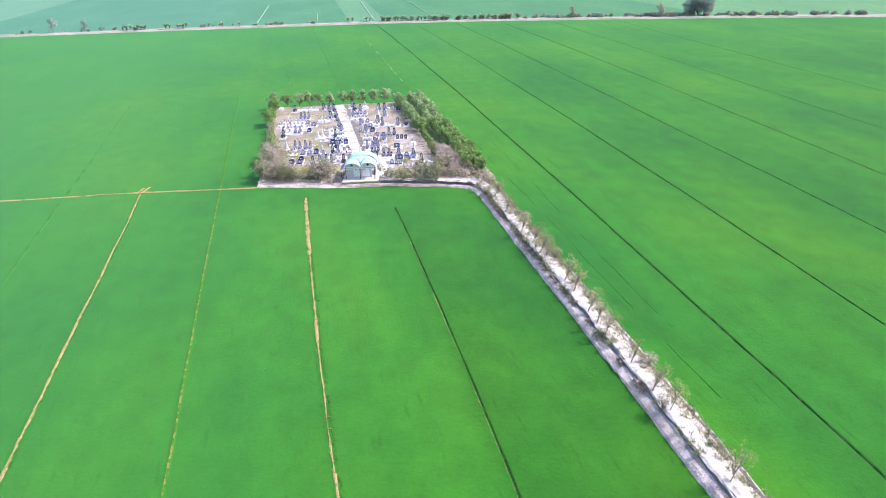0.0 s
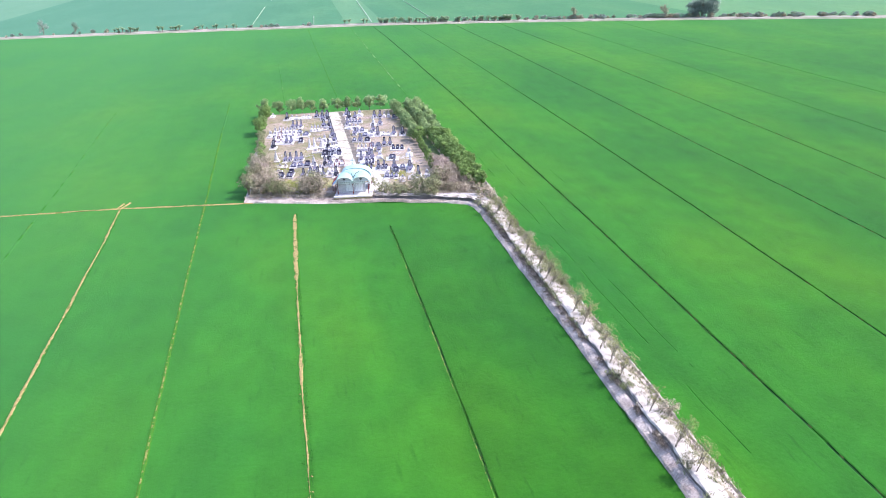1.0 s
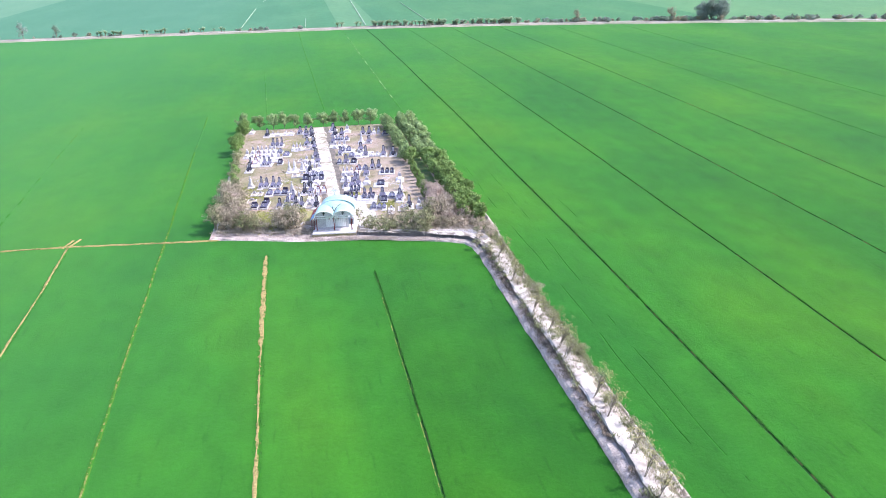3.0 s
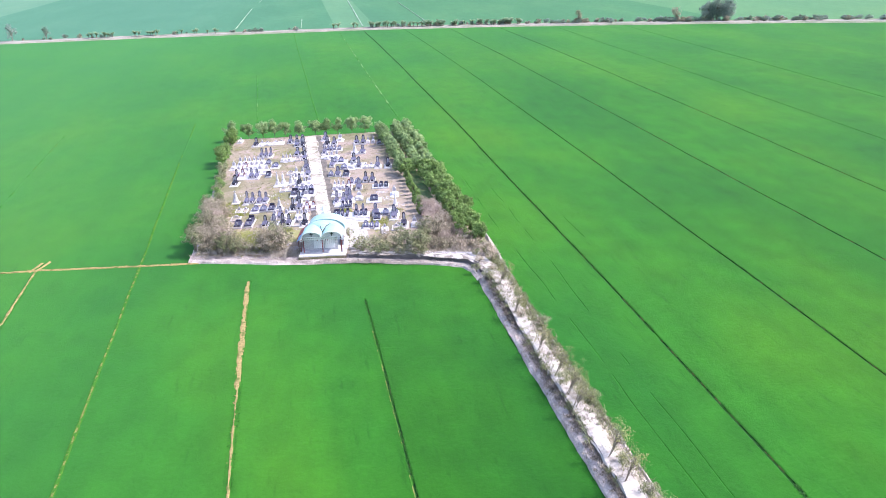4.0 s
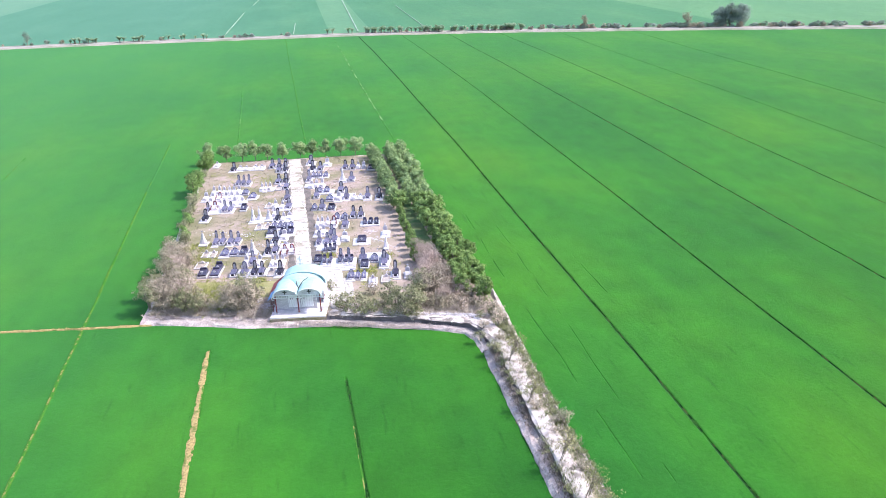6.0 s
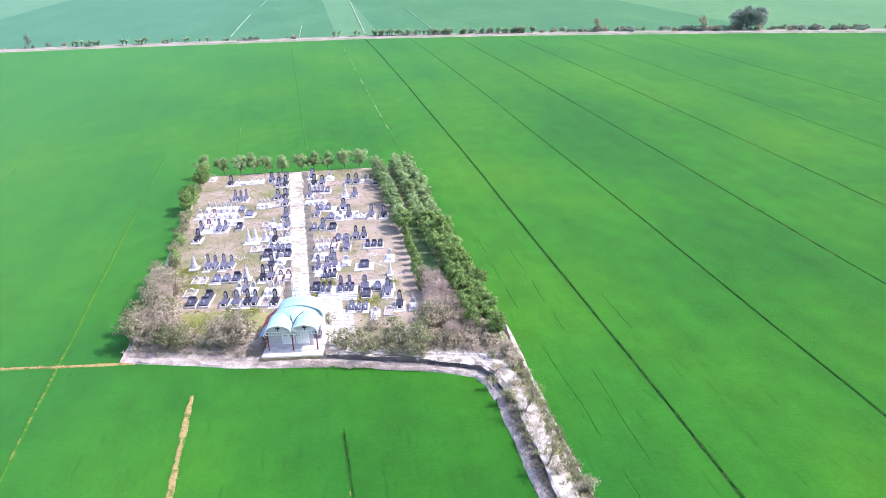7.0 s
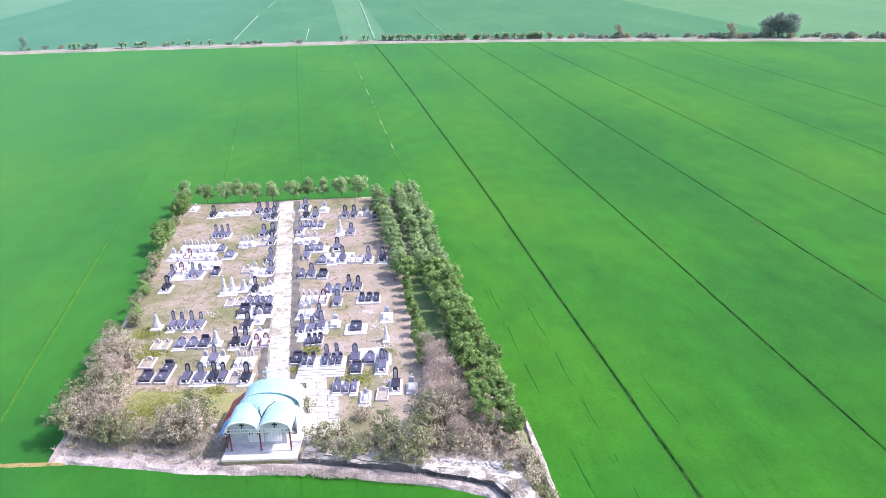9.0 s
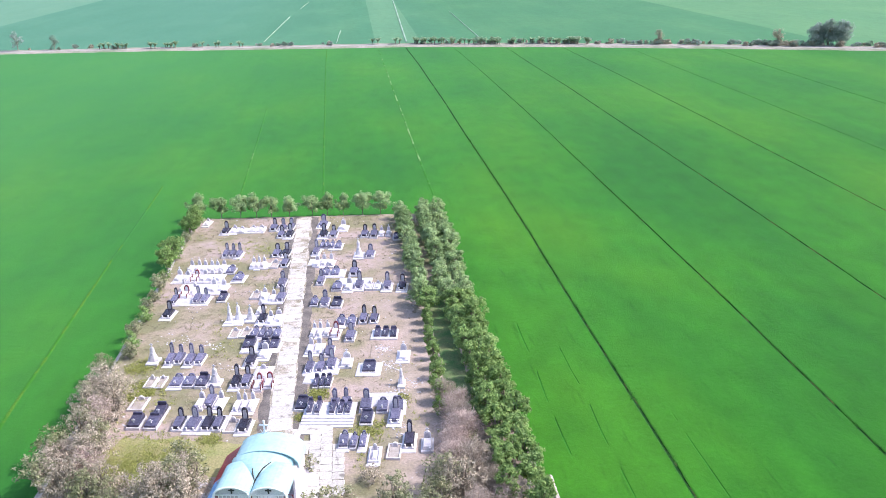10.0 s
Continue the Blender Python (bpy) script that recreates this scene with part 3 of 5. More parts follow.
strip("track", TRACK,
      [(-0.62, 0.80, "sand"), (-0.5, 0.92, "sand"), (0.0, 0.96, "sand"), (0.55, 0.92, "sand"), (0.8, 0.84, "side"), (1.15, 0.66, "side"), (1.4, 0.52, "berm"), (1.7, 0.44, "cut"), (1.95, 0.46, "berm"), (2.15, 0.34, "cut"), (2.35, -0.05, None)],
      0.45, "raised sandy track between the fields", "track", 0.24, 0.09, 3)
# its dead-grass berm, bending round along the cemetery's front below a cut coloured dark with shade
strip("berm", [(12.6, 136.75), (16.0, 135.75), (18.1, 134.85), (20.4, 133.95), (22.9, 133.0), (25.5, 131.85), (27.3, 130.7), (28.2, 128.6), (28.55, 125.4)],
      [(-0.55, 0.66, "sand"), (-0.25, 0.95, "sand"), (0.0, 0.93, "cut"), (0.10, 0.34, "cut"), (0.30, 0.28, "berm"), (0.6, 0.34, "berm"), (0.9, 0.3, "berm_pale"), (1.15, 0.2, "berm_pale"), (1.38, -0.05, None)],
      0.4, "lavender grey dead-grass berm below a shade-darkened earth cut", "bank", 0.26, 0.12, 12)
strip("berm", TRACK[3:], [(-1.85, -0.05, "berm_pale"), (-1.68, 0.17, "berm_pale"), (-1.4, 0.33, "berm_pale"), (-1.15, 0.36, "berm"), (-0.9, 0.42, "berm"), (-0.74, 0.46, "cut"), (-0.62, 0.56, "cut"), (-0.48, 0.9, None)],
      0.4, "lavender grey dead-grass berm below the sandy track", "bank", 0.24, 0.12, 18)
strip("berm", TRACK[:3] + [(29.21, 102.5)], [(-1.74, -0.05, "berm_pale"), (-1.62, 0.24, "berm_pale"), (-1.25, 0.40, "berm_pale"), (-1.0, 0.48, "berm_pale"), (-0.82, 0.52, "berm"), (-0.7, 0.55, "cut"), (-0.62, 0.64, "cut"), (-0.48, 0.9, None)],
      0.4, "lavender grey dead-grass berm below the sandy track", "bank", 0.2, 0.1, 19)

# cross bund that runs to the cemetery's corner
strip("cross_bund", [(-54.99, 146.39), (-43.94, 145.34), (-27.85, 144.05), (-14.4, 141.78), (-6.87, 140.79)],
      [(-0.30, -0.02, "tan"), (-0.14, 0.09, "tan"), (0.12, 0.10, "tan"), (0.28, -0.02, None)],
      0.45, "low dry earth bund between rice plots", "bund", 0.2, 0.04, 9)
for a, b in (((-28.86, 143.57), (-27.97, 146.71)), ((-28.04, 143.84), (-27.05, 146.99))):
    strip("cross_bund", [a, b], [(-0.26, -0.02, "tan"), (-0.1, 0.09, "tan"), (0.1, 0.09, "tan"), (0.26, -0.02, None)],
          0.4, "short dry earth bund stub beside a ditch", "bund", 0.2, 0.03, int(10 - a[0]))

# the far dirt road and its bank
strip("far_road", CANAL,
      [(-9.0, -0.05, "bank"), (-5.5, 0.6, "bank"), (-3.2, 0.5, "dirt"), (-2.6, 0.35, "bank"), (-0.4, 0.55, "dirt"), (0.9, 0.55, "bank"), (2.6, -0.05, None)],
      3.0, "pale dirt road along an overgrown canal bank", "road", 0.9, 0.14, 5)
for a, b, w in (((-19.94, 447.87), (-17.06, 562.8), 0.2), ((-14.2, 618.0), (-11.69, 674.96), 0.12), ((38.2, 426.78), (44.06, 674.81), 0.36), ((67.89, 423.03), (69.81, 557.43), 0.17), ((10.32, 432.68), (11.51, 481.26), 0.15)):
    strip("irrigation_channel", [a, b], [(-w, -0.05, "channel"), (-w * 0.7, 0.25, "channel"), (w * 0.7, 0.25, "channel"), (w, -0.05, None)],
          6.0, "pale concrete irrigation channel in the far fields", "channel", 0.15, 0.02, 4)

# ---- the cemetery's raised ground ----
FL, FR, BR, BL = Vector((-7.26, 142.41)), Vector((30.6, 132.5)), Vector((29.5, 206.1)), Vector((-6.5, 210.2))
TOP = 0.6


def soil_material():
    m, t, p = shader("cemetery soil")
    g = t.nodes.new("ShaderNodeNewGeometry")
    sx = t.nodes.new("ShaderNodeSeparateXYZ")
    wire(t, g.outputs["Position"], sx.inputs[0])
    big = noise_of(t, 0.13, 5, (1, 1, 1), 0.65)
    turf = ramp(t, big, [(0.40, (0.36, 0.275, 0.26)), (0.50, (0.275, 0.222, 0.168)), (0.60, (0.19, 0.175, 0.10))])
    side = t.nodes.new("ShaderNodeMapRange")
    side.inputs["From Min"].default_value, side.inputs["From Max"].default_value = 17.0, 23.0
    wire(t, sx.outputs[0], side.inputs["Value"])
    deep = t.nodes.new("ShaderNodeMapRange")
    deep.inputs["From Min"].default_value, deep.inputs["From Max"].default_value = 186.0, 174.0
    wire(t, sx.outputs[1], deep.inputs["Value"])
    both = t.nodes.new("ShaderNodeMath")
    both.operation = "MULTIPLY"
    wire(t, side.outputs[0], both.inputs[0])
    wire(t, deep.outputs[0], both.inputs[1])
    bare = mixed(t, both.outputs[0], turf, ramp(t, noise_of(t, 0.35, 5), [(0.35, (0.43, 0.33, 0.31)), (0.65, (0.29, 0.23, 0.19))]))
    f = noise_of(t, 5, 6, (1, 1, 1), 0.7)
    c = mixed(t, 1.0, bare, ramp(t, f, gray(0.66, 1.26)), "MULTIPLY")
    wire(t, c, p.inputs["Base Color"])
    p.inputs["Roughness"].default_value = 0.95
    bumped(t, p, f, 0.5, 0.05)
    return m


def on_plot(u, v):
    a = FL.lerp(FR, u)
    return a.lerp(BL.lerp(BR, u), v)


def mound_height(x, y):
    return TOP + 0.07 * noise.noise(Vector((x * 0.3, y * 0.3, 2.0))) + 0.03 * noise.noise(Vector((x, y, 5.0)))


def build_mound():
    nu, nv = 70, 130
    verts, faces = [], []
    for j in range(nv + 1):
        for i in range(nu + 1):
            q = on_plot(i / nu, j / nv)
            verts.append((q.x, q.y, mound_height(q.x, q.y)))
    for j in range(nv):
        for i in range(nu):
            a = j * (nu + 1) + i
            faces.append((a, a + 1, a + nu + 2, a + nu + 1))
    ob = new("cemetery_ground", mesh_of("cemetery_ground", verts, faces, [soil_material()], None, True))
    tagged(ob, "raised cemetery ground of dry grass and bare soil", "ground", kind="structure")


build_mound()
strip("front_bank", [(-8.1, 142.3), (-7.0, 142.1), (-0.6, 140.1), (3.4, 138.8), (8.6, 137.5), (12.75, 136.7)], [(-0.9, 0.58, "berm_pale"), (-0.3, 0.5, "berm_pale"), (0.25, 0.34, "berm"), (0.7, 0.3, "berm_pale"), (1.1, 0.2, "berm_pale"), (1.5, -0.05, None)],
      0.5, "pale dead-grass bank before the cemetery", "bank", 0.3, 0.12, 11)
strip("side_bank", [tuple(FR), tuple(BR)], [(-0.6, 0.58, "turf"), (0.1, 0.5, "turf"), (0.6, -0.05, None)],
      0.9, "weedy side bank of the cemetery", "bank", 0.25, 0.08, 13)
# the cut colour here draws the shadow line under the rear trees
strip("side_bank", [tuple(BR), tuple(BL)], [(-0.5, 0.58, "side"), (-0.15, 0.6, "verge"), (0.35, 0.5, "cut"), (0.6, -0.05, None)],
      0.9, "pale rear edge of the cemetery", "bank", 0.1, 0.06, 14)
strip("side_bank", [tuple(BL), tuple(FL)], [(-0.4, 0.58, "verge"), (0.1, 0.62, "sand"), (0.35, 0.55, "berm"), (1.0, -0.05, None)],
      0.9, "pale side bank of the cemetery", "bank", 0.2, 0.06, 15)
# sandy ground along the front and at the corner
strip("front_edge", [(12.7, 137.4), (16.2, 136.4), (18.4, 135.5), (20.7, 134.6), (23.2, 133.6), (25.8, 132.5), (27.8, 131.2), (28.9, 128.8), (29.2, 125.2)],
      [(-1.4, 0.56, "edge"), (-0.9, 0.70, "edge"), (-0.4, 0.82, "edge"), (0.1, 0.92, "edge"), (0.55, 0.97, "edge"), (0.95, 0.80, None)],
      0.5, "pale sandy edge of the cemetery and corner of the track", "ground", 0.4, 0.12, 16)
strip("outer_bank", [(30.93, 123.15), (30.99, 128.43), (31.2, 134.42), (31.36, 140.54)],
      [(-2.4, 0.5, "edge"), (-1.5, 0.62, "verge"), (-0.9, 0.45, "verge"), (-0.3, 0.35, "cut"), (0.1, 0.54, "berm"), (0.3, 0.5, "berm"), (0.6, -0.05, None)],
      0.4, "small pale outer bank beside the track", "bank", 0.2, 0.08, 17)

# ---- central path of cast slabs, and the pavers beside the chapel ----
ROW_TURN = -7.8


def slab_mesh(name, w, l, h, seed, mat, cut=0.08):
    rnd = random.Random(seed)
    pts = []
    for sx, sy in ((-1, -1), (0, -1), (1, -1), (1, 0), (1, 1), (0, 1), (-1, 1), (-1, 0)):
        pts.append((sx * w / 2 + rnd.uniform(-cut, cut), sy * l / 2 + rnd.uniform(-0.02, 0.02)))
    verts = [(x, y, 0) for x, y in pts] + [(x, y, h - 0.015) for x, y in pts] + [(x * 0.985, y * 0.985, h) for x, y in pts]
    faces = [tuple(range(16, 24))] + [(i + r * 8, (i + 1) % 8 + r * 8, (i + 1) % 8 + 8 + r * 8, i + 8 + r * 8) for r in (0, 1) for i in range(8)]
    return mesh_of(name, verts, faces, [mat])


strip("path_edge", [(10.16, 147.5), (9.95, 160), (9.7, 178), (9.33, 207.6)], [(-2.0, 0.60, "soil_dark"), (-1.4, 0.68, "soil_dark"), (-1.12, 0.70, "side"), (-0.8, 0.72, "side"), (0.8, 0.72, "side"), (1.12, 0.70, "soil_dark"), (1.6, 0.68, "soil_dark"), (2.15, 0.60, None)],
      0.5, "crumbled pale edge of the path and trodden soil beside it", "path", 0.26, 0.03, 23)
strip("grass_patch", [(-3.2, 150.2), (0.5, 149.3), (4.5, 148.4), (7.0, 147.6)], [(-0.9, 0.56, "turf_dry"), (0.0, 0.68, "turf_dry"), (2.6, 0.68, "turf_dry"), (4.6, 0.56, None)],
      0.8, "yellow-green grass before the front graves", "ground", 0.6, 0.06, 26)
strip("grass_strip", [(26.2, 150), (26.0, 165), (25.7, 180)], [(-1.3, 0.55, "turf"), (-0.9, 0.66, "turf"), (0.9, 0.67, "turf"), (1.3, 0.55, None)],
      0.8, "green turf between the rows of trees", "ground", 0.35, 0.06, 24)
path = thing("path", Matrix.Translation((0, 0, 0)), "long pale concrete path through the cemetery", "path", kind="structure")
slabs = [slab_mesh("slab", 1.98, 1.955, 0.16, i, M["concrete"], 0.11) for i in range(7)]
rnd = random.Random(4)
for i in range(29):
    y = 150.6 + 1.96 * i
    ob = mesh_part("slab", slabs[rnd.randrange(7)], path)
    ob.matrix_basis = pose(10.12 - 0.0145 * (y - 150) + rnd.uniform(-0.02, 0.02), y, TOP - 0.03 + rnd.uniform(-0.02, 0.02), rnd.uniform(-0.5, 0.5), rnd.uniform(-0.4, 0.4), rnd.uniform(-0.3, 0.3))
court = thing("forecourt", Matrix.Translation((0, 0, 0)), "pale paved forecourt beside the chapel", "pavement", kind="structure")
pavers = [slab_mesh("paver", 0.95, 0.95, 0.12, 20 + i, M["concrete"], 0.05) for i in range(4)]
for j in range(12):
    for i in range(3):
        if (i == 2 and j > 8) or rnd.random() < 0.06:
            continue
        ob = mesh_part("paver", pavers[rnd.randrange(4)], court)
        q = Vector((13.3 + i * 0.96, 139.0 + j * 0.98))
        ob.matrix_basis = pose(q.x + 0.1 * (j - 5) * -0.1, q.y - 0.18 * i, TOP - 0.02 + rnd.uniform(-0.02, 0.02), 0, 0, ROW_TURN * 0.6 + rnd.uniform(-3, 3))
for k, (cx, cy) in enumerate(((10.74, 148.84), (11.52, 146.97), (13.04, 149.68))):
    ob = mesh_part("slab", slab_mesh("slab", 2.6, 1.9, 0.13, 40 + k, M["concrete"]), court)
    ob.matrix_basis = pose(cx, cy, TOP - 0.03 + 0.004 * k, 0, 0, ROW_TURN)


# ---- tombs ----
PROTO = {}
TOMBS = []
LABELS = {
    "black": "black granite tomb with a tall arched headstone",
    "blueh": "blue-grey granite tomb with an arched headstone",
    "blue": "blue-grey granite grave slab with a low headstone",
    "blackslab": "low polished dark blue granite tomb on a pale plinth",
    "white": "white masonry tomb with a pointed headstone",
    "whitelow": "low white masonry grave with a short headstone",
    "statue": "tall white tapering tomb with a cross on top",
    "plot": "pale kerbed grave plot filled with dry earth",
    "red": "dark red tiled tomb with rails round it",
}


def headstone(parent, w, h, y, z, mat, panel):
    ob = part("headstone", prism(gothic(w, h), y, y + 0.16), mat, parent)
    inner = prism(gothic(w * 0.62, h * 0.74), y - 0.012, y + 0.01)
    bmesh.ops.translate(inner, verts=inner.verts, vec=(0, 0, h * 0.1))
    part("panel", inner, panel, ob)
    ob.location.z = z
    return ob


def cross_bm(h, w, t, z=0.0, y=0.0):
    bm = box(-t / 2, t / 2, y - t / 2, y + t / 2, z, z + h, 0.01)
    box(-w / 2, -t / 2, y - t / 2, y + t / 2, z + h * 0.58, z + h * 0.58 + t, 0.01, bm)
    box(t / 2, w / 2, y - t / 2, y + t / 2, z + h * 0.58, z + h * 0.58 + t, 0.01, bm)
    return bm


def vase(parent, x, y, z, mat):
    part("vase", tube([(x, y, z), (x, y, z + 0.08), (x, y, z + 0.2), (x, y, z + 0.26)], [0.07, 0.10, 0.07, 0.10], 7), mat, parent)


def build_tomb(kind, variant):
    e = thing("tomb", Matrix.Identity(4), LABELS[kind], "tomb", "tombs of the cemetery")
    tall = 1.0 + 0.18 * variant
    if variant and kind not in ("plot", "blackslab"):
        part("apron", box(-0.66, 0.66, -0.4, 2.25, -0.25, 0.07, 0.02), M["whitewash"], e, "whitewashed concrete apron")
    if kind in ("black", "blueh"):
        stone = M["black"] if kind == "black" else M["blue"]
        part("plinth", box(-0.5, 0.5, 0, 2.15, -0.25, 0.2, 0.03), M["whitewash" if variant else "marble"], e)
        part("base", box(-0.43, 0.43, 0.18, 2.0, 0.2, 0.42, 0.03), stone, e)
        part("slab", wedge(-0.37, 0.37, 0.25, 1.55, 0.42, 0.5, 0.66), stone if variant else M["blue"], e)
        headstone(e, 0.48, 1.04 * tall, 1.68, 0.42, stone, M["grey"])
        vase(e, -0.3, 0.1, 0.2, M["marble"])
        vase(e, 0.3, 0.1, 0.2, M["marble"])
    elif kind == "blue":
        part("plinth", box(-0.5, 0.5, 0, 1.95, -0.25, 0.18, 0.03), M["whitewash" if variant else "grey"], e)
        part("slab", wedge(-0.42, 0.42, 0.12, 1.5, 0.18, 0.4, 0.5), M["blue"], e)
        headstone(e, 0.66, 0.5 * tall, 1.6, 0.18, M["blue"], M["marble"])
        vase(e, 0.0, 0.35, 0.4, M["marble"])
    elif kind == "blackslab":
        part("plinth", box(-0.5, 0.5, 0, 1.95, -0.25, 0.22, 0.03), M["marble"], e)
        part("slab", wedge(-0.42, 0.42, 0.12, 1.75, 0.22, 0.42, 0.6), M["slate"], e)
        part("headstone", box(-0.34, 0.34, 1.5, 1.68, 0.57, 0.8 + 0.12 * variant, 0.06), M["slate"], e)
        part("ornament", cross_bm(0.34, 0.26, 0.08, 0.43, 0.5), M["marble"], e, "small white cross")
    elif kind == "white":
        part("plinth", box(-0.5, 0.5, 0, 1.95, -0.25, 0.2, 0.03), M["whitewash"], e)
        part("body", box(-0.38, 0.38, 0.15, 1.5, 0.2, 0.5, 0.05, None, 0.05), M["whitewash"], e)
        headstone(e, 0.58, 0.8 * tall, 1.55, 0.2, M["whitewash"], M["grey"])
        part("cross", cross_bm(0.32, 0.24, 0.06, 0.2 + 0.8 * tall - 0.02, 1.63), M["whitewash"], e)
        vase(e, 0.22, 0.1, 0.2, M["marble"])
    elif kind == "whitelow":
        bm = box(-0.5, -0.4, 0, 2.0, -0.25, 0.26, 0.02)
        box(0.4, 0.5, 0, 2.0, -0.25, 0.26, 0.02, bm)
        box(-0.4, 0.4, 0, 0.1, -0.25, 0.26, 0.02, bm)
        box(-0.4, 0.4, 1.9, 2.0, -0.25, 0.26, 0.02, bm)
        part("kerb", bm, M["whitewash"], e)
        part("slab", box(-0.4, 0.4, 0.1, 1.9, -0.2, 0.16, 0.02), M["marble"], e)
        part("body", box(-0.24, 0.24, 0.3, 1.3, 0.16, 0.42, 0.08, None, 0.06), M["whitewash"], e)
        headstone(e, 0.46, 0.46 * tall, 1.6, 0.16, M["whitewash"], M["grey"])
    elif kind == "statue":
        part("plinth", box(-0.5, 0.5, 0, 1.5, -0.25, 0.22, 0.04), M["whitewash"], e)
        bm = bmesh.new()
        rings = []
        for z, r in ((0.22, 0.46), (0.5, 0.40), (0.85, 0.28), (1.2, 0.2), (1.5 * tall, 0.19), (1.62 * tall, 0.12), (1.7 * tall, 0.04)):
            rings.append([bm.verts.new((r * math.cos(a), 0.85 + r * 0.8 * math.sin(a), z)) for a in (math.pi / 8 + math.pi / 4 * k for k in range(8))])
        for a, c in zip(rings, rings[1:]):
            for k in range(8):
                bm.faces.new((a[k], a[(k + 1) % 8], c[(k + 1) % 8], c[k]))
        bm.faces.new(rings[-1])
        part("body", bm, M["whitewash"], e)
        part("cross", cross_bm(0.4, 0.28, 0.07, 1.66 * tall, 0.85), M["whitewash"], e)
        part("panel", box(-0.1, 0.1, 0.52, 0.6, 0.9, 1.15, 0.01), M["grey"], e)
    elif kind == "plot":
        bm = box(-0.5, -0.4, 0, 2.1, -0.25, 0.2, 0.02)
        box(0.4, 0.5, 0, 2.1, -0.25, 0.2, 0.02, bm)
        box(-0.4, 0.4, 0, 0.1, -0.25, 0.2, 0.02, bm)
        box(-0.4, 0.4, 2.0, 2.1, -0.25, 0.2, 0.02, bm)
        part("kerb", bm, M["whitewash"], e)
        part("fill", box(-0.4, 0.4, 0.1, 2.0, -0.2, 0.1, 0.05), M["gravel"], e, "dry earth")
        headstone(e, 0.4, 0.4 * tall, 1.7, 0.1, M["marble"], M["grey"])
    elif kind == "red":
        part("plinth", box(-0.5, 0.5, 0, 1.95, -0.25, 0.22, 0.03), M["marble"], e)
        part("slab", wedge(-0.4, 0.4, 0.15, 1.5, 0.22, 0.42, 0.52), M["marble"], e)
        headstone(e, 0.6, 0.85 * tall, 1.6, 0.22, M["red"], M["marble"])
        for x in (-0.46, 0.46):
            for y in (0.06, 0.95):
                part("post", box(x - 0.04, x + 0.04, y - 0.04, y + 0.04, 0.22, 0.75, 0.01), M["red"], e)
            part("rail", box(x - 0.025, x + 0.025, 0.1, 0.91, 0.6, 0.66, 0.01), M["red"], e)
    return e


def tomb(kind, x, y, w, lift=0.0):
    rnd = random.Random(int(x * 131 + y * 977))
    variant = rnd.randrange(2)
    TOMBS.append((x, y))
    s = Matrix.Diagonal((w * 0.97, rnd.uniform(0.93, 1.06), rnd.uniform(0.92, 1.1), 1))
    m = pose(x, y, mound_height(x, y) + 0.02 + lift, 0, 0, ROW_TURN + rnd.uniform(-2, 2)) @ s
    if (kind, variant) not in PROTO:
        e = PROTO[kind, variant] = build_tomb(kind, variant)
        e.matrix_basis = m
        return
    e = PROTO[kind, variant]
    copy_thing(e, m @ Matrix.Diagonal((*(1 / v for v in e.scale), 1)))


def platform(x, y, w, l, h, steps=0, name="white tiled family grave platform"):
    """A low tiled plinth; x, y is the middle of its front edge."""
    e = thing("grave_platform", pose(x, y, TOP, 0, 0, ROW_TURN), name, "platform", "grave platforms")
    part("deck", box(-w / 2, w / 2, 0, l, -0.2, h, 0.02), M["whitewash"], e)
    part("coping", box(-w / 2 + 0.08, w / 2 - 0.08, 0.1, l - 0.1, h, h + 0.05, 0.01), M["marble"], e)
    for i in range(steps):
        part("step", box(-w / 2, w / 2, -0.35 * (i + 1), -0.35 * i - 0.004, -0.2, h - (h / (steps + 1)) * (i + 1), 0.02), M["whitewash"], e)


platform(14.23, 150.66, 4.54, 2.6, 0.34, 3, "white stepped family grave platform")
platform(3.08, 150.71, 4.73, 2.4, 0.12)
platform(19.6, 165.4, 2.8, 2.3, 0.14)
platform(1.68, 158.27, 2.41, 2.2, 0.12)
platform(-1.6, 187.46, 5.4, 2.6, 0.12)
platform(-2.71, 184.34, 6.18, 2.75, 0.13)
platform(-1.73, 180.59, 5.6, 3.4, 0.10)
platform(-2.37, 177.62, 4.25, 2.6, 0.09)
platform(7.22, 170.54, 3.09, 2.8, 0.12)
platform(6.98, 176.49, 2.9, 2.5, 0.10)
platform(6.98, 164.36, 4.15, 2.4, 0.11)
platform(7.6, 158.74, 1.83, 2.7, 0.12)
platform(13.76, 183.18, 3.28, 2.6, 0.10)
platform(13.26, 158.9, 3.47, 2.5, 0.11)
platform(16.59, 180.24, 4.05, 2.2, 0.14)
platform(12.98, 157.26, 2.61, 2.5, 0.12)
platform(17.8, 157.97, 2.41, 2.6, 0.10)
platform(4.5, 187.74, 2.51, 2.0, 0.10)
platform(1.42, 202.07, 4.83, 2.2, 0.10)
platform(11.9, 187.61, 2.51, 2.2, 0.12)
platform(7.34, 167.71, 2.9, 2.2, 0.12)
platform(18.81, 152.34, 2.9, 2.3, 0.10)
for px, py in ((12.59, 151.27), (13.27, 151.16), (14.57, 150.98), (15.29, 150.87), (15.92, 150.81)):
    tomb("blackslab", px, py, 0.5, 0.3)

# ---- the graves, row by row ----
tomb("whitelow", -5.08, 206.34, 0.87)
tomb("black", -1.81, 202.18, 1.2)
tomb("whitelow", -0.67, 202.38, 1.11)
tomb("whitelow", 0.47, 202.19, 1.11)
tomb("whitelow", 2, 202.41, 1.11)
tomb("whitelow", 3.24, 202.12, 1.19)
tomb("black", 5.06, 202.08, 1.19)
